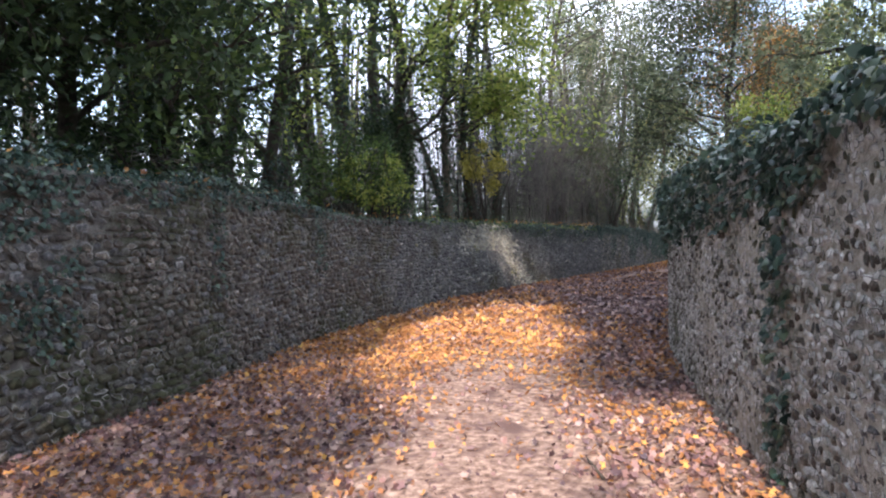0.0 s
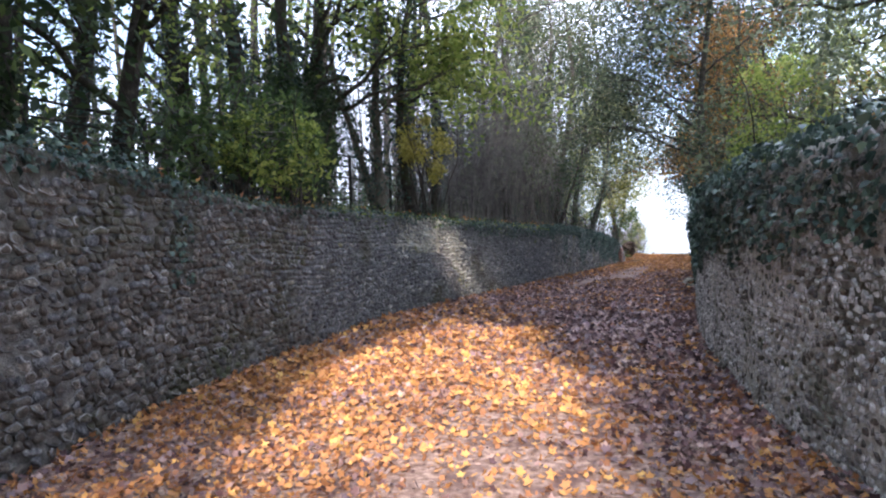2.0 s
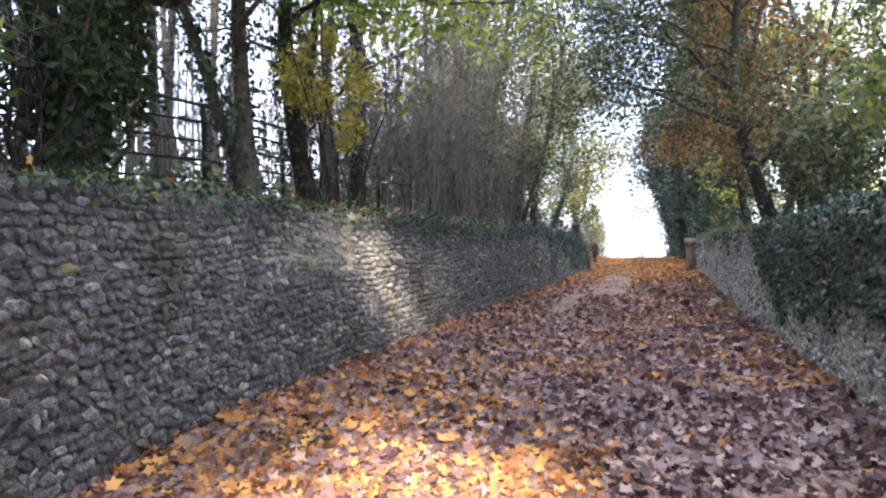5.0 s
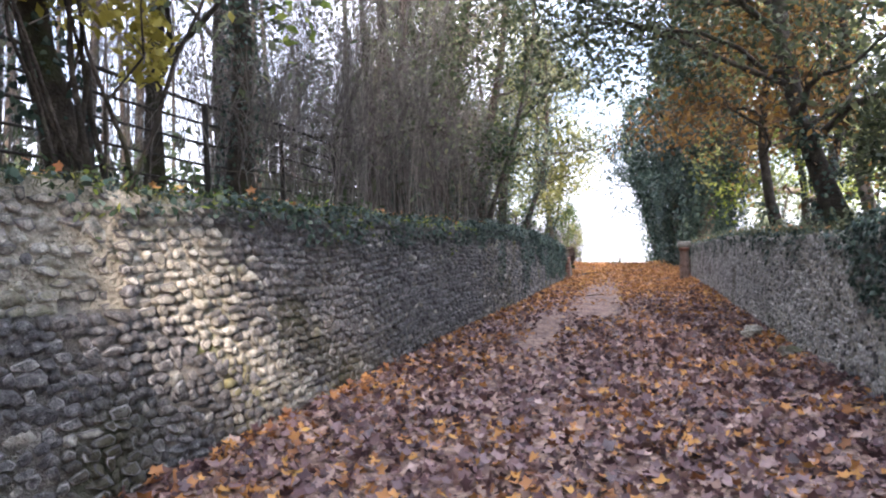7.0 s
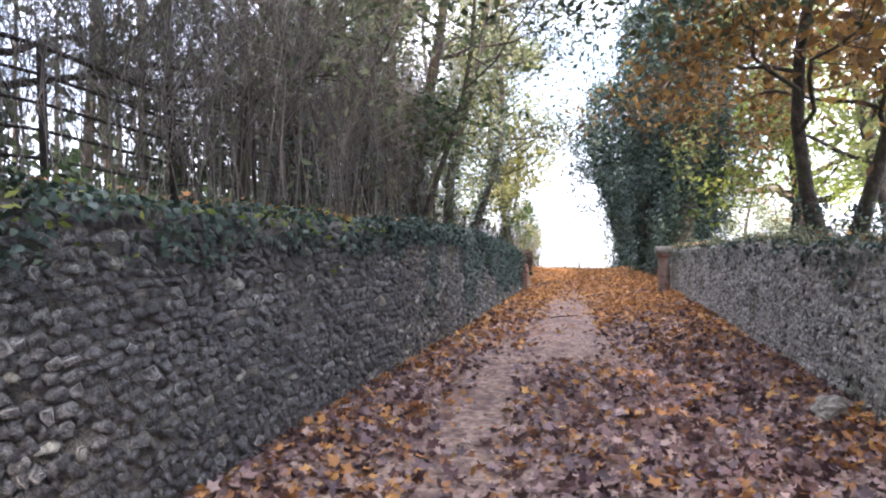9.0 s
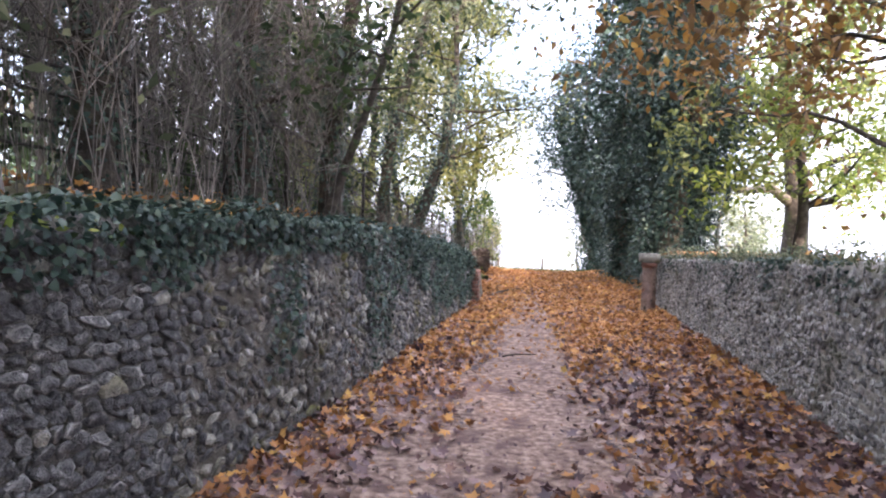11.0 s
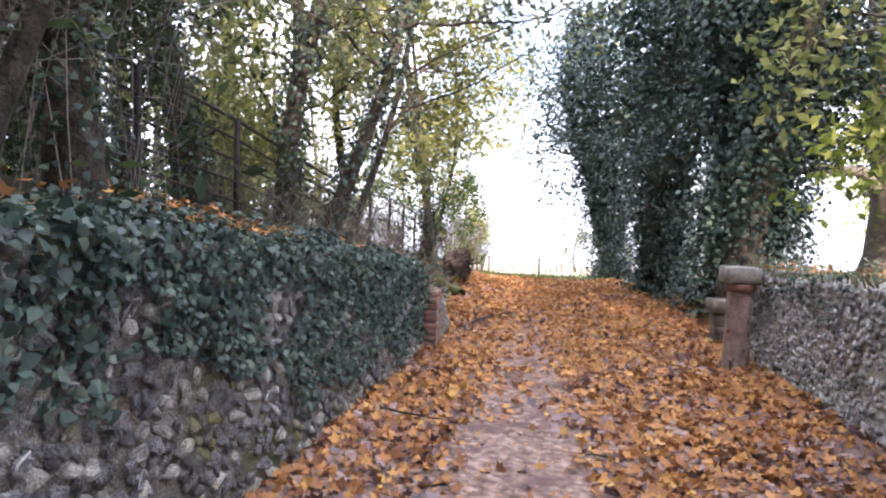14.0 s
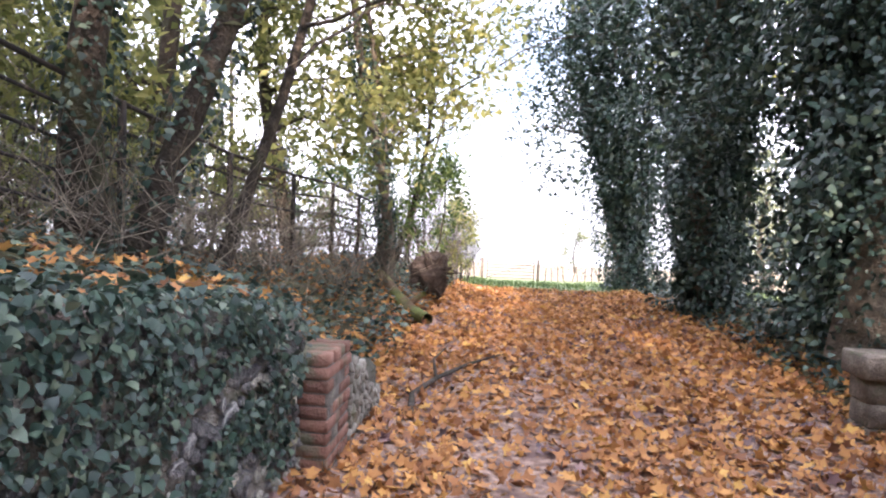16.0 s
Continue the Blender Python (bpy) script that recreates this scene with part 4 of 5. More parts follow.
tree("woodland_tree", 4.2, 9.5, 11, 0.2, "tall pale green tree behind the wall", M_GREY, 9000, 0.07, (0, 0), 15, 3.2, 0.15, ivy=3)
tree("woodland_tree", 3.4, 16.5, 10, 0.16, "tall pale yellow-green tree behind the wall", M_LIME, 7000, 0.07, (0, 0), 15, 3.0, 0.15, ivy=2)
# Unseen tall trees added behind the lane's start to block the sun.
for x, y in ((6.3, -12.0), (-2.4, -13.0), (7.0, -6.5)):
    tree("woodland_tree", x, y, 22, 0.35, "unseen tall leafy tree on the bank, added to shade the lane", M_GREEN, 4600, 0.225, (-0.02, 0), 14, 7.5, 0.42, puff=0.4)
# Added trees with crowns above the view, to stop stray sun spots.
for x, y, h in ((5.2, 18.5, 14), (6.6, 13.5, 16), (5.0, 6.0, 15), (2.0, 2.5, 16), (3.4, -2.5, 16)):
    tree("woodland_tree", x, y, h, 0.22, "tall leafy tree added behind the wall to shade the lane", M_OLIVE, 2200, 0.175, (-0.02, 0), 11, 4.2, 0.45, puff=0.35)
# More unseen trees added round the start; they shade all but the gap.
for x, y in ((4.6, -4.5), (6.6, -1.0), (4.9, -9.5), (-5.4, -3.5), (-6.8, 0.4), (-3.6, -8.0), (-4.7, -2.4), (4.0, -6.2), (-1.7, -9.5), (-2.2, -11.3), (-2.9, -6.8)):
    tree("woodland_tree", x, y, 12, 0.2, "unseen tall leafy tree on the bank, added to shade the lane", M_GREEN, 4800 if x < 0 else 2600, 0.175, (-0.02, 0), 11, 4.2, 0.3, puff=0.35)
IVT = "tree trunk wrapped in thick dark green ivy"


def ivy_tree(x, y, h, r, lean, mass, n, label=IVT, lobes=10, reach=2.0, aim=None):
    n = int(n * 0.95)
    root = tree("ivy_tree", x, y, h, r, label, None, 0, 0.05, lean, 7, 1.7, 0.35, M_BARK_PALE, h * 0.6, ivy_r=3.4)
    z0 = root.location.z
    a = rng.uniform(0, 2 * np.pi, n)
    f = rng.random(n)
    k = 90
    cz, ca, cr = rng.random(k) ** 1.25, rng.uniform(0, 2 * np.pi, k), rng.uniform(0.05, 1, k)
    i = rng.integers(0, k, n)
    w = np.interp(cz[i], [0, 0.12, 0.35, 0.7, 1], mass)
    c = np.stack([x + lean[0] * cz[i] * h + np.cos(ca[i]) * cr[i] * w, y + lean[1] * cz[i] * h + np.sin(ca[i]) * cr[i] * w, z0 + cz[i] * h], 1)
    p = c + rng.normal(0, 0.25, (n, 3))
    out = unit(np.stack([np.cos(ca[i]), np.sin(ca[i]), 0 * f + 0.4], 1)) + rng.normal(0, 0.5, (n, 3))
    put("ivy", *scatter(IVYLEAF, p, out, 0.046 * rng.uniform(0.5, 1.4, n)), M_IVY, root, "thick glossy dark ivy", False, "stuff")
    m = 5000
    f = rng.random(m)
    a = rng.uniform(0, 2 * np.pi, m)
    w = np.interp(f, [0, 0.12, 0.35, 0.7, 1], mass) * 0.62 * np.sqrt(rng.random(m))
    p = np.stack([x + lean[0] * f * h + np.cos(a) * w, y + lean[1] * f * h + np.sin(a) * w, z0 + f * h], 1)
    put("inner_ivy", *scatter(IVYLEAF, p, rng.normal(0, 1, (m, 3)), 0.11 * rng.uniform(0.6, 1.2, m)), M_IVY, root, "shaded older ivy round the trunk", False, "stuff")
    la = rng.uniform(0, 2 * np.pi, lobes) if aim is None else aim + rng.normal(0, 0.7, lobes)
    lz, lr = rng.uniform(2.2, 6.5, lobes), rng.uniform(0.7, 1.0, lobes) * reach
    m = 560 * lobes
    i = rng.integers(0, lobes, m)
    f = lz[i] / h
    along = rng.random(m) ** 0.5
    p = np.stack([x + lean[0] * lz[i] + np.cos(la[i]) * lr[i] * along, y + lean[1] * lz[i] + np.sin(la[i]) * lr[i] * along, z0 + lz[i] + 0.25 * along], 1) + rng.normal(0, 0.26, (m, 3))
    put("ivy_bough", *scatter(IVYLEAF, p, rng.normal(0, 0.8, (m, 3)) + [0, 0, 0.8], 0.046 * rng.uniform(0.5, 1.4, m)), M_IVY, root, "leafy ivy-covered bough", False, "stuff")
    return root


ivy_tree(-0.65, 32.3, 10, 0.28, (-0.01, 0.01), [0.36, 0.42, 0.85, 1.7, 1.4], 21000)
ivy_tree(-0.25, 33.6, 10, 0.30, (0.02, 0.0), [0.75, 0.95, 1.25, 1.8, 1.4], 21000)
ivy_tree(-0.95, 36.2, 9, 0.2, (-0.03, 0.02), [0.7, 0.9, 1.2, 1.7, 1.3], 13000)
ivy_tree(-1.3, 40.4, 7.5, 0.2, (-0.10, 0.0), [0.25, 0.35, 1.2, 2.1, 1.4], 11000, reach=2.9, aim=3.3)
tree("spreading_tree", 4.4, 38.4, 11, 0.42, "spreading tree with a long low bough and sparse yellow leaves", M_FRESH, 13000, 0.075, (-0.02, 0), 18, 4.2, 0.16, M_BARK, 0, 0.1)
bough = bpy.data.objects["spreading_tree"]
P = np.array([[4.2, 38.2, 2.4], [3.3, 37.2, 2.75], [2.2, 35.8, 2.6], [1.2, 34.4, 2.55], [0.5, 33.5, 2.35]])
put("bough", *sticks(P[None], np.array([[0.17, 0.13, 0.10, 0.08, 0.05]]), 8), M_BARK_PALE, bough, "", True)
tree("yellow_tree", 2.6, 28.0, 9, 0.17, "tree with yellow-green leaves behind the wall", M_LIME, 8000, 0.08, (0, 0), 14, 2.8, 0.15, M_BARK, 1.0)
tree("yellow_tree", 2.2, 33.0, 8, 0.15, "tree with yellow-green leaves behind the wall", M_FRESH, 6500, 0.08, (0, 0), 12, 2.4, 0.2, M_BARK, 1.0)
for x, y in ((9, 60), (14, 72), (-20, 80), (22, 95), (5, 120), (10, 125), (16, 130)):
    tree("field_tree", x, y, 7, 0.2, "far pale tree at the field edge", M_GREY, 1500, 0.16, (0, 0), 10, 2.8, 0.2, puff=0.35)


# ---- ivy on the walls ----
def ivy_on_wall(line, top, side, y0, y1, n, drape, mound, label, thick=0.09, size=0.029, bare=0.0):
    """Ivy over the top of a wall, hanging down its face by drape(y), standing up by mound."""
    n = int(n * 1.3)
    y = rng.uniform(y0, y1, n)
    d = np.array([float(drape(v)) for v in y])
    keepw = wob(np.stack([y, y * 0.7, 0 * y], 1), 2.4) * 0.3 + 1
    d = d * keepw
    on_top = rng.random(n) < 0.45 / (0.45 + d)
    u = rng.random(n) ** 1.15
    zt = top(y)
    e = 0.01
    sl = (line(y + e) - line(y - e)) / (2 * e)
    nx, ny = side / np.sqrt(1 + sl * sl), -sl * side / np.sqrt(1 + sl * sl)
    bulge = thick * (0.4 + 0.6 * np.abs(wob(np.stack([y * 2, zt - u * d, 0 * y], 1), 2.2, 1.0))) * (1 - 0.6 * u)
    inward = np.where(on_top, rng.uniform(-0.05, THICK + 0.1, n), -bulge * rng.uniform(0.25, 1.15, n))
    hump = mound * (0.55 + 0.45 * wob(np.stack([y, inward, 0 * y], 1), 2.8, 2.0))
    z = np.where(on_top, zt + hump * rng.uniform(0.15, 1.0, n), zt + 0.5 * hump - u * d)
    x = line(y) + nx * inward
    yy = y + ny * inward
    gz = lane_z(y) + 0.02
    ok = z > gz
    if bare:
        ok &= wob(np.stack([y * 1.3, z * 2.0, 0 * y], 1), 2.6, 5.0) > -bare
    nor = np.where(on_top[:, None], [0, 0, 1.0], np.stack([-nx, -ny, 0.5 + 0 * y], 1)) + rng.normal(0, 0.55, (n, 3))
    p = np.stack([x, yy, z], 1)[ok]
    return put("ivy", *scatter(IVYLEAF, p, nor[ok], 0.93 * size * rng.uniform(0.5, 1.4, ok.sum()), np.pi + rng.normal(0, 0.7, ok.sum())), M_IVY, None, label, False, "stuff", "ivy")


IVY = "glossy dark green ivy hanging over the flint wall"
ivy_on_wall(left_x, left_top, -1, -4, 6.2, 3600, lambda y: 0.22, 0.30, IVY)
ivy_on_wall(left_x, left_top, -1, 6, 14.5, 1500, lambda y: 0.13, 0.10, IVY)
ivy_on_wall(left_x, left_top, -1, 14.5, 20.5, 3600, lambda y: 0.28, 0.14, IVY, size=0.028, bare=0.3)
ivy_on_wall(left_x, left_top, -1, 20, 24.6, 4200, lambda y: np.interp(y, [20, 23.0, 23.4, 23.9, 24.2, 24.6], [0.2, 0.3, 1.3, 1.3, 0.5, 0.8]), 0.22, IVY)
ivy_on_wall(left_x, left_top, -1, 24.4, 29.25, 9800, lambda y: np.interp(y, [24.4, 25.5, 27, 28.4, 29.4], [0.45, 0.65, 1.1, 0.95, 0.75]), 0.20, IVY, 0.15, 0.025, bare=0.45)
ivy_on_wall(left_x, left_top, -1, 21.25, 21.75, 320, lambda y: 1.05, 0.15, "hanging ivy strands on the flint wall", 0.08)
ivy_on_wall(left_x, left_top, -1, 1.8, 2.6, 700, lambda y: 1.3, 0.2, "hanging ivy strands on the flint wall", 0.1, bare=0.2)
ivy_on_wall(left_x, left_top, -1, 4.1, 4.35, 160, lambda y: 1.1, 0.1, "hanging ivy strands on the flint wall", 0.05)
ivy_on_wall(left_x, left_top, -1, 6.4, 6.7, 160, lambda y: 0.9, 0.1, "hanging ivy strands on the flint wall", 0.05)
ivy_on_wall(right_x, right_top, 1, -2, 9.5, 7600, lambda y: np.interp(y, [-2, 2.6, 4.5, 9], [0.18, 0.2, 0.55, 0.75]), 0.26, IVY, 0.16, 0.032)
ivy_on_wall(right_x, right_top, 1, 9, 16.6, 7600, lambda y: np.interp(y, [9, 11, 13, 15, 16.6], [0.75, 0.7, 0.9, 1.2, 0.4]), 0.24, IVY, 0.15)
ivy_on_wall(right_x, right_top, 1, 3.45, 3.75, 150, lambda y: 1.75, 0.1, "hanging ivy strands on the flint wall", 0.07, 0.045)
ivy_on_wall(right_x, right_top, 1, 16.5, 30.3, 3000, lambda y: 0.22 + 0.25 * math.sin(y * 2.3) ** 8, 0.10, IVY, 0.06, bare=0.15)
# ivy and litter over the ground of the banks
y = rng.uniform(27.5, 42, 6500)
x = np.where(rng.random(6500) < 0.6, left_x(y) - 0.2 - np.abs(rng.normal(0, 1.1, 6500)), right_x(y) + 0.15 + np.abs(rng.normal(0, 0.8, 6500)))
ok = ~((y < 29.1) & (x < -4) & (x > left_x(y) - THICK)) & ~((y < 30.5) & (x > -2))
p = np.stack([x, y, ground_z(x, y) + rng.uniform(0.02, 0.16, 6500)], 1)[ok]
put("ground_ivy", *scatter(IVYLEAF, p, rng.normal(0, 0.4, p.shape) + [0, 0, 1], 0.05 * rng.uniform(0.6, 1.3, len(p))), M_IVY, None, "low ivy creeping over the lane verges", False, "stuff", "ivy")

# grass fringes on the wall tops and at the field edge
def fringe(name, line, top, side, y0, y1, n, h, mat, label, back=0.5):
    y = rng.uniform(y0, y1, n)
    x = line(y) + side * rng.uniform(0.02, back, n)
    z = top(y) - 0.02 + 0 * y
    nor = np.stack([rng.normal(0, 1, n), rng.normal(0, 1, n), rng.normal(0, 0.25, n)], 1)
    V, F = scatter(BLADE, np.stack([x, y, z], 1), nor, h * rng.uniform(0.4, 1.2, n), rng.normal(0, 0.5, n))
    put(name, V, F, mat, None, label, False, "stuff", "grass")


fringe("dry_grass", left_x, left_top, -1, 6, 17, 2200, 0.12, M_STRAW, "dry grass tufts on the wall top")
fringe("dry_grass", right_x, right_top, 1, 16.5, 30.2, 3600, 0.13, M_STRAW, "dry grass tufts on the wall top")
n = 2600
pos = np.stack([rng.uniform(16.5, 30.2, n)] * 3, 1)
pos[:, 0] = right_x(pos[:, 1]) + rng.uniform(0.0, 0.7, n)
pos[:, 2] = right_top(pos[:, 1]) + rng.uniform(0, 0.22, n) * (0.6 + 0.4 * np.sin(pos[:, 1] * 3))
for count, mat, high, label in ((1700, M_DARK, 0.22, "small dark green weeds along the wall top"), (800, M_FRESH, 0.14, "yellow-green weeds trailing over the wall top")):
    at = rng.uniform(9.5, 20, count)
    tuft = 0.5 + 0.5 * np.sin(at * 4.1) * np.sin(at * 1.7 + 1)
    out = rng.uniform(-0.08, 0.4, count)
    hang = np.where(out < 0, -rng.uniform(0, 0.4, count) * tuft**2, 0)
    weeds = np.stack([left_x(at) - out, at, left_top(at) + rng.uniform(-0.02, 1, count) * high * tuft * (out > 0) + hang], 1)
    leaves("wall_plants", weeds, mat, 0.026, None, OVAL, 0.6, label, "stuff", "plants", False)
leaves("wall_plants", pos, M_GREY, 0.028, None, OVAL, 0.6, "small grey-green plants along the wall top", "stuff", "plants")
n = 9000
x, y = rng.uniform(-9, 6, n), rng.uniform(38.6, 47, n)
p = np.stack([x, y, ground_z(x, y) - 0.01], 1)
put("field_grass", *scatter(BLADE, p, np.stack([rng.normal(0, 1, n), rng.normal(0, 1, n), 0 * x], 1), 0.13 * rng.uniform(0.5, 1.2, n), rng.normal(0, 0.4, n)), M_GREEN, None, "fresh green grass at the field edge", False, "stuff", "grass")

# ---- fallen leaves ----
def litter(n, y0, y1, share=1.0):
    y = rng.uniform(y0, y1, n)
    xl, xr = left_x(y), right_x(y)
    u = rng.random(n)
    over = np.interp(y, [29, 31, 40], [0.0, 0.55, 0.5])
    x = xl - over + (xr - xl + 2 * over) * u
    dr, dl = xr - x, x - xl
    bare = 1.1 * np.exp(-(((x + 4.72) / 0.45) ** 2)) * np.exp(-(((y - 19.8) / 3.2) ** 2))
    bare = np.maximum(bare, np.exp(-(((x + 3.98 - 0.02 * (y - 24)) / np.interp(y, [21, 25, 29], [0.85, 0.62, 0.36])) ** 4)) * np.interp(y, [20, 21.5, 26, 29.5, 33], [0, 1.0, 0.97, 0.75, 0.1]))
    bare = np.maximum(bare, np.exp(-(((dr - 1.75) / 0.85) ** 4)) * np.interp(y, [-2, 4.6, 6, 8.5, 10.5], [0.97, 0.96, 0.75, 0.35, 0.0]))
    patch = 0.25 * wob(np.stack([x, y, 0 * x], 1), 1.9)
    ok = rng.random(n) > bare * share - patch * 0.15
    # Leaf mix along the lane, browner at the start to paint shade.
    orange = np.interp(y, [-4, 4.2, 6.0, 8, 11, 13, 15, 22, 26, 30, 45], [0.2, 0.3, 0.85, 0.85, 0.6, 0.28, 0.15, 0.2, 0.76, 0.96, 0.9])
    # Brown leaves right of the sun patch: shadow edge put into leaf colour.
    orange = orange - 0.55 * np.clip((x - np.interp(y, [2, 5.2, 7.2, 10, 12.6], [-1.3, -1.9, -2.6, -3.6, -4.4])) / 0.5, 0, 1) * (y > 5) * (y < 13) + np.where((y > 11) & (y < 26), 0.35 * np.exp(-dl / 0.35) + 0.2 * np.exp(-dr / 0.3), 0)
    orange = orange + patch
    return x[ok], y[ok], (rng.random(n) < orange)[ok]


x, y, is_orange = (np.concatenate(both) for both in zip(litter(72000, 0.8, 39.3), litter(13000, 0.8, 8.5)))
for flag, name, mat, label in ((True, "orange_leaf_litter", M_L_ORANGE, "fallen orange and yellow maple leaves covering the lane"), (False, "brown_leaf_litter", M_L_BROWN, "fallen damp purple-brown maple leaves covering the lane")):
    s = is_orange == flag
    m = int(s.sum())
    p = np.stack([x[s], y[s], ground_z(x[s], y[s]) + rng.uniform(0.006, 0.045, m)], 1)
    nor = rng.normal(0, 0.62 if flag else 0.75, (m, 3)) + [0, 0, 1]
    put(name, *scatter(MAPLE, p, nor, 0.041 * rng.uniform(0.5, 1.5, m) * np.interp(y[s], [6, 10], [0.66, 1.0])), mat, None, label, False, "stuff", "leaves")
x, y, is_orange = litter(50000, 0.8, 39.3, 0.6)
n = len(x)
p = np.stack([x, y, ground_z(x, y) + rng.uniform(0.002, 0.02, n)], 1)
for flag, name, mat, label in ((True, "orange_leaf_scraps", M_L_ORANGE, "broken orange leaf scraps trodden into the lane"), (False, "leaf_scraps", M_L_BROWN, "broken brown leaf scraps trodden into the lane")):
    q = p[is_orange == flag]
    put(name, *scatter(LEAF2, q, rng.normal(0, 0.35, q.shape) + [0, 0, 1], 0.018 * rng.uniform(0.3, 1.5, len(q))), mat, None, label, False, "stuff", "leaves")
n = 5600
y = np.where(rng.random(n) < 0.5, rng.uniform(2, 42, n), rng.uniform(26.5, 36.5, n))
x = np.where(rng.random(n) < 0.7, left_x(y) - np.abs(rng.normal(0, 1.2, n)) - 0.05, right_x(y) + np.abs(rng.normal(0, 0.8, n)) + 0.05)
z = np.where((y < WALL_L_END) & (x < -3) & (x > left_x(y) - THICK), left_top(y), np.where((y < WALL_R_END) & (x > -3) & (x < right_x(y) + THICK), right_top(y), ground_z(x, y))) + rng.uniform(0.03, 0.12, n)
put("bank_leaf_litter", *scatter(MAPLE, np.stack([x, y, z], 1), rng.normal(0, 0.5, (n, 3)) + [0, 0, 1], 0.04 * rng.uniform(0.5, 1.2, n)), M_L_ORANGE, None, "fallen orange leaves on the banks and wall tops", False, "stuff", "leaves")


# ---- built things ----
def box(cx, cy, cz, sx, sy, sz, bevel=0.008, turn=0.0):
    bm = bmesh.new()
    bmesh.ops.create_cube(bm, size=1)
    bmesh.ops.transform(bm, matrix=pose(cx, cy, cz, 0, 0, turn) @ Matrix.Diagonal((sx, sy, sz, 1)), verts=bm.verts)
    bmesh.ops.bevel(bm, geom=bm.edges[:], offset=bevel, segments=1, affect="EDGES")
    bmesh.ops.triangulate(bm, faces=bm.faces[:])
    v = np.array([q.co[:] for q in bm.verts])
    f = np.array([[q.index for q in g.verts] for g in bm.faces])
    bm.free()
    return v, f


def iron_fence():
    root = empty("iron_fence", float(FENCE_X(14)), 14, float(ground_z(np.array([-8.45]), np.array([14.0]))[0]), "old dark iron estate fence along the bank", "fence")
    ys = np.arange(6.0, 43, 1.55)
    xs = FENCE_X(ys)
    zs = ground_z(xs, ys)
    for x, y, z in zip(xs, ys, zs):
        put("post", *box(x, y, z + 0.55, 0.05, 0.06, 1.3, 0.008), M_IRON, root)
    for k in range(5):
        h = 0.28 + 0.225 * k
        P = np.stack([xs, ys, zs + h + rng.normal(0, 0.006, len(xs))], 1)
        put("rail", *sticks(P[None], np.full((1, len(xs)), 0.02 if k == 4 else 0.015), 6), M_IRON, root, "", True)
    return root


iron_fence()


def field_gate():
    gx0, gx1, gy = -5.3, -3.0, 57.0
    z0 = float(lane_z(gy))
    root = empty("field_gate", gx0, gy, z0, "closed metal five-bar field gate at the end of the lane", "gate")
    for k in range(6):
        z = z0 + 0.12 + k * 0.16
        put("bar", *sticks(np.array([[[gx0, gy, z], [(gx0 + gx1) / 2, gy, z], [gx1, gy, z]]]), np.full((1, 3), 0.022), 6), M_GATE, root, "", True)
    for x in (gx0, gx1):
        put("upright", *sticks(np.array([[[x, gy, z0], [x, gy, z0 + 0.97]]]), np.full((1, 2), 0.028), 6), M_GATE, root, "", True)
    put("brace", *sticks(np.array([[[gx0, gy - 0.03, z0 + 0.12], [gx1, gy - 0.03, z0 + 0.92]]]), np.full((1, 2), 0.016), 6), M_GATE, root, "", True)
    for x in (gx0 - 0.25, gx1 + 0.2):
        put("gate_post", *box(x, gy, z0 + 0.5, 0.14, 0.14, 1.15, 0.015), M_POST, root)
    fence = empty("post_fence", gx1 + 1, gy, z0, "weathered wooden post fence with leaning stakes", "fence")
    xs = np.arange(gx1 + 0.55, 6, 0.32)
    for x in xs:
        yy = gy - 0.2 + 0.4 * rng.random()
        tip = (x + rng.normal(0.0, 0.12), yy, z0 + rng.uniform(0.7, 0.95))
        put("stake", *sticks(np.array([[[x, yy, z0 - 0.1], tip]]), np.array([[0.032, 0.024]]), 5), M_POST, fence)
    for z in (0.35, 0.7):
        put("wire", *sticks(np.array([[[gx1 + 0.3, gy, z0 + z], [6, gy, z0 + z]]]), np.full((1, 2), 0.008), 4), M_POST, fence)
    for x in np.arange(-14, gx0 - 0.6, 0.9):
        put("stake", *sticks(np.array([[[x, gy, z0 - 0.1], [x + rng.normal(0, 0.05), gy, z0 + 0.9]]]), np.array([[0.035, 0.03]]), 5), M_POST, fence)


field_gate()
bare_thicket("far_hedge", -30, 30, 66, 69, 200, 0.5, 1.3, "low tan hedge across the field", 0.25, 6, 0.02, M_STRAW)


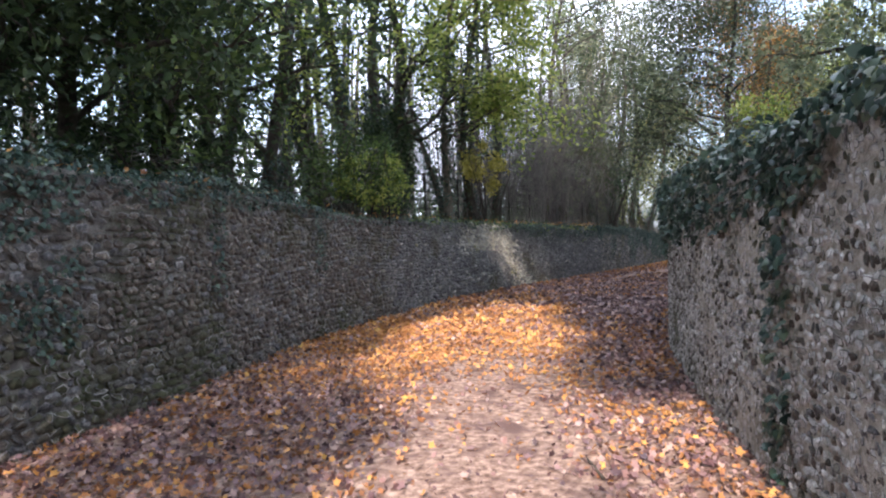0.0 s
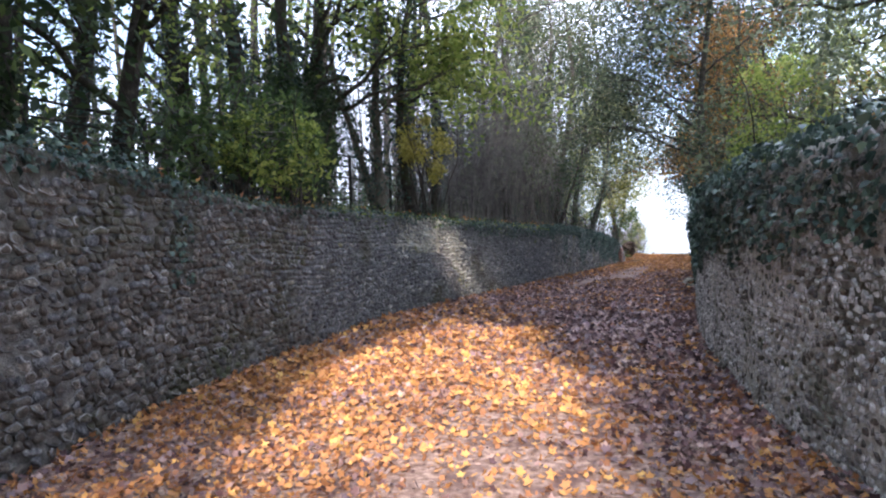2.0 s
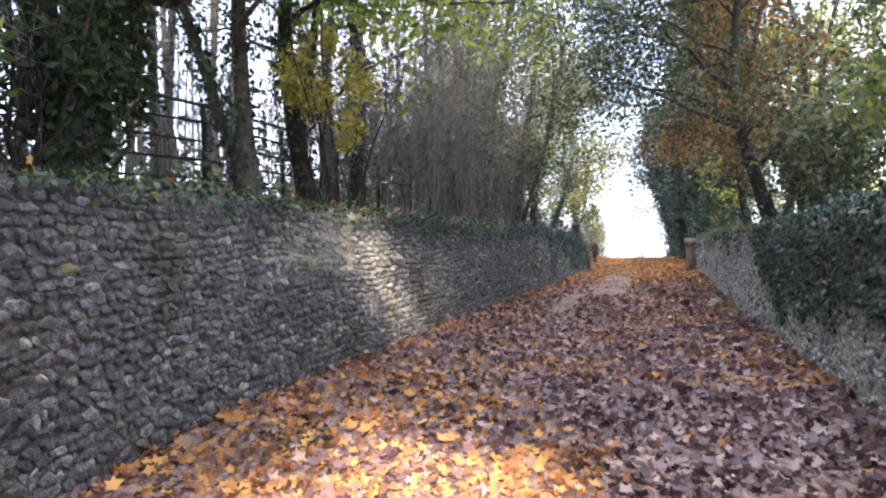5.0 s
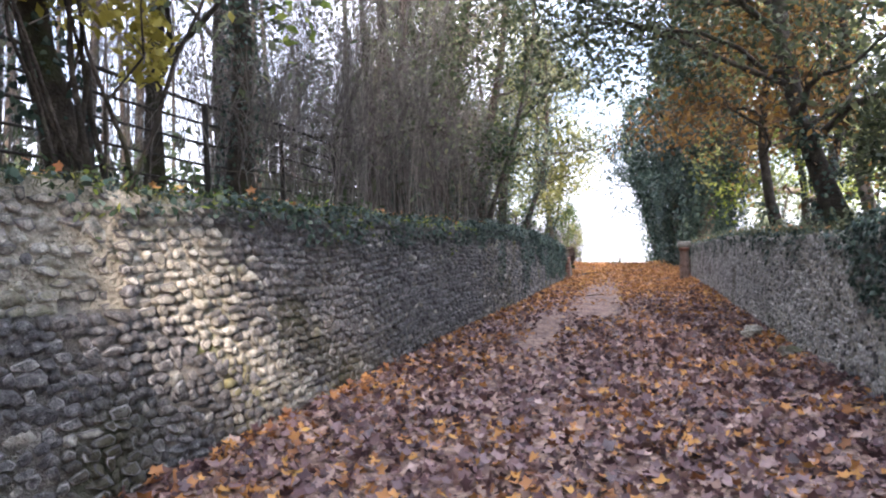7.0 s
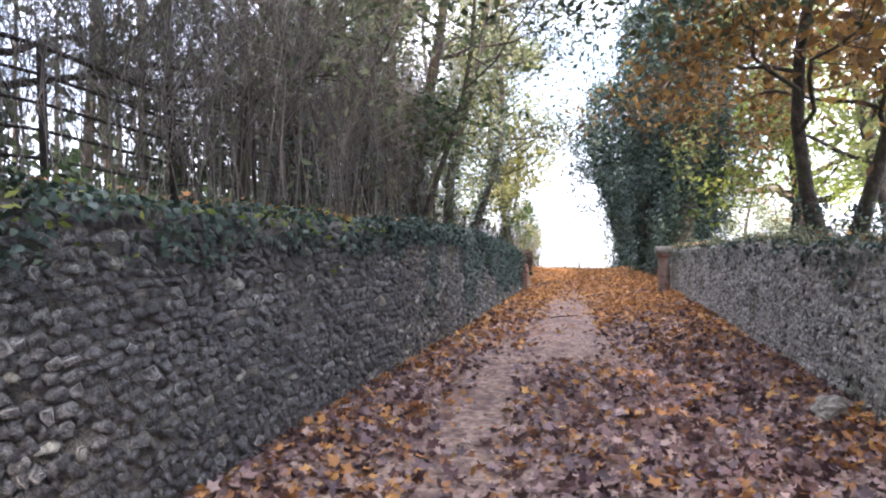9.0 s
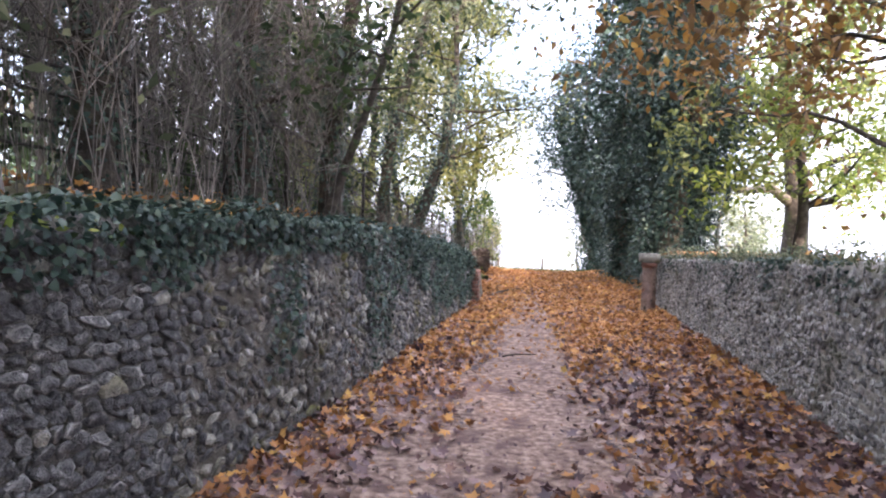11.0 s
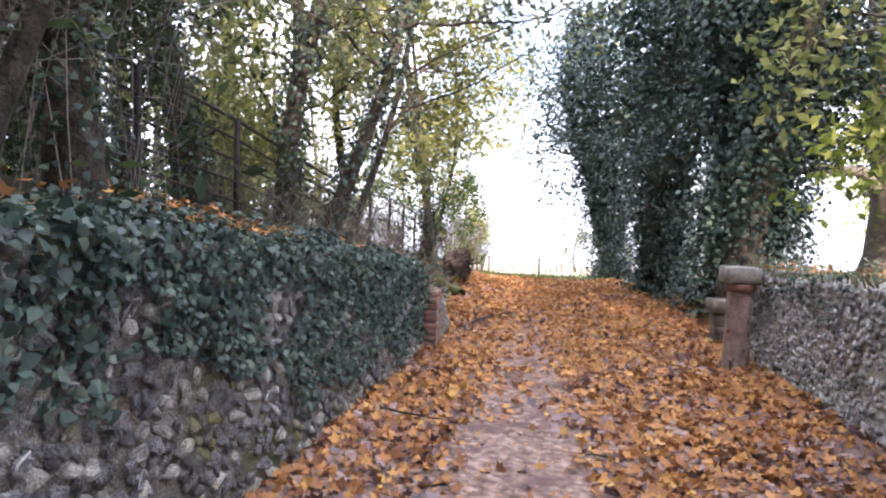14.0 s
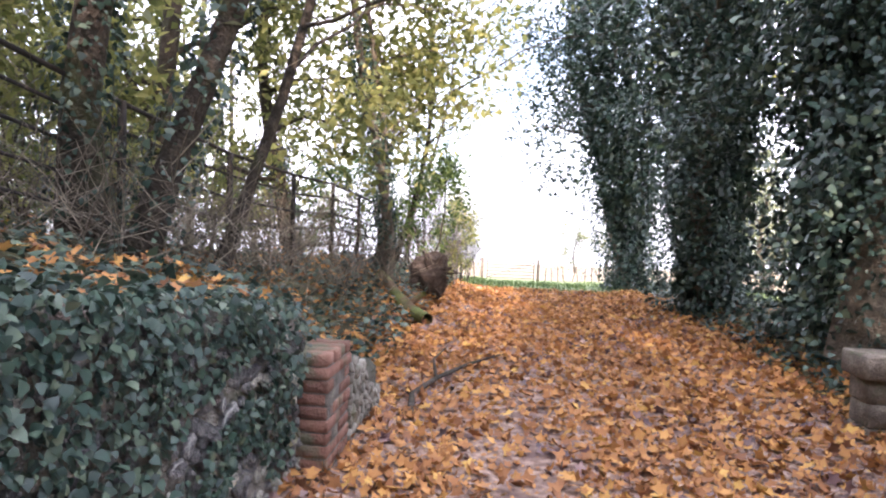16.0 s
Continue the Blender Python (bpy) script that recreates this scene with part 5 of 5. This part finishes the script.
def brick_pier():
    y0, x0 = WALL_L_END + 0.22, float(left_x(29.6)) + 0.02
    z0 = float(lane_z(29.6)) - 0.06
    root = empty("brick_pier", x0, y0, z0, "worn red brick pier at the end of the ivy wall", "pier")
    put("core", *box(x0, y0, z0 + 0.38, 0.24, 0.41, 0.76, 0.01), M_MORTAR, root)
    me = {}
    for c in range(11):
        for k in range(2 if c % 2 else 4):
            s = (0.25, 0.212, 0.064) if c % 2 else (0.25, 0.103, 0.064)
            if s not in me:
                me[s] = mesh_of("brick", *box(0, 0, 0, *s, 0.008), M_BRICK)
            ob = new("brick", me[s])
            ob.parent = root
            off = -0.108 + 0.216 * k if c % 2 else -0.162 + 0.108 * k
            ob.location = (rng.normal(0, 0.005), off + rng.normal(0, 0.003), 0.035 + c * 0.0705)
            ob.rotation_euler = (0, 0, rng.normal(0, 0.02))
    stub = empty("wall_stub", x0, y0 + 0.6, z0, "broken grey mortar and flint stub behind the brick pier", "wall stub")
    y = y0 + 0.23
    for c in range(10):
        for k in range(9):
            h = 0.66 - 0.05 * k
            if 0.05 + c * 0.068 > h + rng.normal(0, 0.02):
                continue
            put("stone", *scatter(FLINTS[(c * 3 + k) % 6], np.array([[x0 + 0.105, y + 0.05 + k * 0.095 + 0.03 * (c % 2), z0 + 0.04 + c * 0.068]]), np.array([[1.0, 0.1, 0]]) + rng.normal(0, 0.15, (1, 3)), np.array([[0.11, 0.075, 0.03]])), M_STONE, stub)
    put("core", *box(x0 - 0.03, y + 0.43, z0 + 0.22, 0.26, 0.85, 0.5, 0.05), M_MORTAR, stub)


brick_pier()


def gate_posts():
    z0 = float(lane_z(30.0)) - 0.06
    pier = empty("stone_pier", -1.37, 30.9, z0, "low square brown stone pier with a flat cap", "pier")
    for c in range(3):
        put("block", *box(-1.37 + rng.normal(0, 0.006), 30.9, z0 + 0.085 + c * 0.168, 0.25, 0.25, 0.165, 0.008), M_STONE_BROWN, pier)
    put("cap", *box(-1.38, 30.9, z0 + 0.59, 0.33, 0.33, 0.165, 0.012), M_STONE_BROWN, pier)
    post = empty("round_post", -1.66, 29.5, z0, "rounded red-brown gate post under a stone coping", "post")
    hs = np.array([0, 0.1, 0.25, 0.55, 0.9, 0.96])
    P = np.stack([0 * hs - 1.66, 0 * hs + 29.5, z0 + hs], 1)
    put("shaft", *sticks(P[None], np.array([[0.15, 0.14, 0.132, 0.127, 0.122, 0.122]]), 16), M_BRICK_PALE, post, "worn pinkish brick shaft", True)
    hs = np.array([0.92, 0.93, 0.99, 1.01, 1.012])
    P = np.stack([0 * hs - 1.66, 0 * hs + 29.5, z0 + hs], 1)
    put("collar", *sticks(P[None], np.array([[0.115, 0.145, 0.15, 0.14, 0.05]]), 16), M_BRICK, post, "red brick collar", True)
    cap = empty("coping_stone", -1.56, 29.5, z0 + 1.01, "mossy square stone block capping the gate post", "coping")
    put("block", *box(-1.66, 29.52, z0 + 1.1, 0.34, 0.32, 0.17, 0.014, 0.05), M_STONE, cap)
    cap = empty("coping_stone", -1.3, 29.3, z0 + 1.04, "mossy square stone block lying on the wall end", "coping")
    put("block", *box(-1.2, 29.15, z0 + 1.11, 0.42, 0.34, 0.14, 0.012, -0.1), M_STONE, cap)


gate_posts()


def lump(name, x, y, z, rx, ry, rz, mat, label, category, rough=0.25, k=3, turn=0.0):
    bm = bmesh.new()
    bmesh.ops.create_icosphere(bm, subdivisions=k, radius=1)
    for v in bm.verts:
        n = 1 + rough * noise.noise(v.co * 1.7 + Vector((x, y, z))) + 0.5 * rough * noise.noise(v.co * 5 + Vector((y, x, z)))
        v.co *= n
    bmesh.ops.transform(bm, matrix=pose(0, 0, 0, 0, 0, turn) @ Matrix.Diagonal((rx, ry, rz, 1)), verts=bm.verts)
    me = bpy.data.meshes.new(name)
    bm.to_mesh(me)
    bm.free()
    me.materials.append(mat)
    ob = new(name, me)
    ob.location = (x, y, z)
    return tagged(ob, label, category)


lump("boulder", -2.06, 19.2, 0.05, 0.14, 0.12, 0.10, M_MORTAR_R, "pale broken stone lying against the wall foot", "stone", 0.4)
lump("boulder", -2.0, 17.9, 0.04, 0.12, 0.16, 0.10, M_STONE, "small grey stone lying among fallen leaves", "stone", 0.4)

plate = empty("uprooted_stump", -5.3, 36.5, -0.02, "dark uprooted tree stump with an earthy root plate", "stump")
bm = bmesh.new()
bmesh.ops.create_icosphere(bm, subdivisions=3, radius=1)
for v in bm.verts:
    v.co *= 1 + 0.5 * noise.noise(v.co * 1.6) + 0.3 * noise.noise(v.co * 4.5)
bmesh.ops.transform(bm, matrix=pose(0, 0, 0.38) @ Matrix.Diagonal((0.34, 0.2, 0.36, 1)), verts=bm.verts)
me = bpy.data.meshes.new("root_plate")
bm.to_mesh(me)
bm.free()
me.materials.append(M_EARTH)
new("root_plate", me).parent = plate
a = rng.uniform(0, 2 * np.pi, 26)
P = np.stack([path((-5.3, 36.45, 0.38), (math.cos(t), -0.35, math.sin(t)), rng.uniform(0.3, 0.55), 5, 0.3) for t in a])
put("root_tangle", *sticks(P, np.linspace(0.03, 0.006, 5)[None] * np.ones((26, 1)), 5), M_EARTH, plate, "", True, "stuff")
log = empty("mossy_log", -5.2, 34.6, 0.2, "moss-covered fallen log lying on the verge", "log")
P = np.array([[-5.95, 35.5, 0], [-5.6, 35.0, 0], [-5.3, 34.5, 0], [-5.0, 34.0, 0]])
P[:, 2] = ground_z(P[:, 0], P[:, 1]) + 0.08
put("trunk", *sticks(P[None], np.array([[0.09, 0.10, 0.10, 0.08]]), 10), M_MOSSLOG, log, "", True)
P = np.array([[-5.4, 34.7, 0.0], [-5.25, 34.75, 0.12], [-5.15, 34.7, 0.2]]) + [0, 0, float(ground_z(np.array([-5.4]), np.array([34.7]))[0]) + 0.1]
put("branch_stub", *sticks(P[None], np.array([[0.05, 0.04, 0.03]]), 7), M_MOSSLOG, log, "", True)

branch = empty("fallen_branch", -4.6, 30.8, -0.1, "broken mossy branch lying on the leaves", "branch")
P = np.array([[-4.62, 30.55, -0.07], [-4.68, 31.0, -0.05], [-4.55, 31.45, -0.03], [-4.33, 32.1, -0.05], [-4.0, 32.8, -0.08]])
put("stem", *sticks(P[None], np.array([[0.026, 0.024, 0.02, 0.016, 0.01]]), 8), M_BARK, branch, "", True)
P = np.array([[-4.55, 31.45, -0.03], [-4.62, 31.8, 0.05], [-4.55, 32.2, 0.08]])
put("fork", *sticks(P[None], np.array([[0.016, 0.012, 0.007]]), 6), M_BARK, branch, "", True)
for x, y, a, l in ((-4.25, 24.75, 0.15, 0.45), (-5.0, 27.2, -0.4, 0.5), (-1.0, 3.4, 2.2, 0.3), (-3.3, 26.6, 2.8, 0.3), (-2.2, 17.4, 1.2, 0.6), (-2.1, 17.0, 1.9, 0.5)):
    z = float(ground_z(np.array([x]), np.array([y]))[0]) + 0.03
    P = path((x, y, z), (math.cos(a), math.sin(a), 0.03), l, 6, 0.1)
    tagged(put("fallen_twig", *sticks(P[None], np.linspace(0.011, 0.004, 6)[None], 5), M_BARK, None, "thin dry twig lying on the lane", True), "", "twig")

# bare drooping stems over the wall top
P = []
for i in range(22):
    y = rng.choice([rng.uniform(3.2, 9.5), rng.uniform(3.2, 16)])
    x = float(left_x(y))
    out, dn = rng.uniform(0.1, 0.75), rng.uniform(-0.1, 0.85)
    s = np.linspace(0, 1, 7)[:, None]
    p0 = np.array([x - 0.3, y, float(left_top(y)) + 0.25])
    P.append(p0 + s * np.array([out + 0.3, rng.normal(0, 0.35), 0]) + np.array([0, 0, 1.0]) * (0.22 * s - (0.45 + dn) * s**2) + np.cumsum(rng.normal(0, 0.02, (7, 3)), 0))
put("bramble_stems", *sticks(np.array(P), np.linspace(0.004, 0.0015, 7)[None] * np.ones((22, 1)), 4), M_POST, None, "pale dry bramble stems drooping over the wall", True, "stuff", "bramble")

# ---- flints, last ----

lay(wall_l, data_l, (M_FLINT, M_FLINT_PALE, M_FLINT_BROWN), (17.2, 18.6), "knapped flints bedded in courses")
lay(wall_r, data_r, (M_FLINT, M_FLINT_GREY, M_FLINT_BROWN), (2.4, 4.4), "knapped flints in pale mortar")
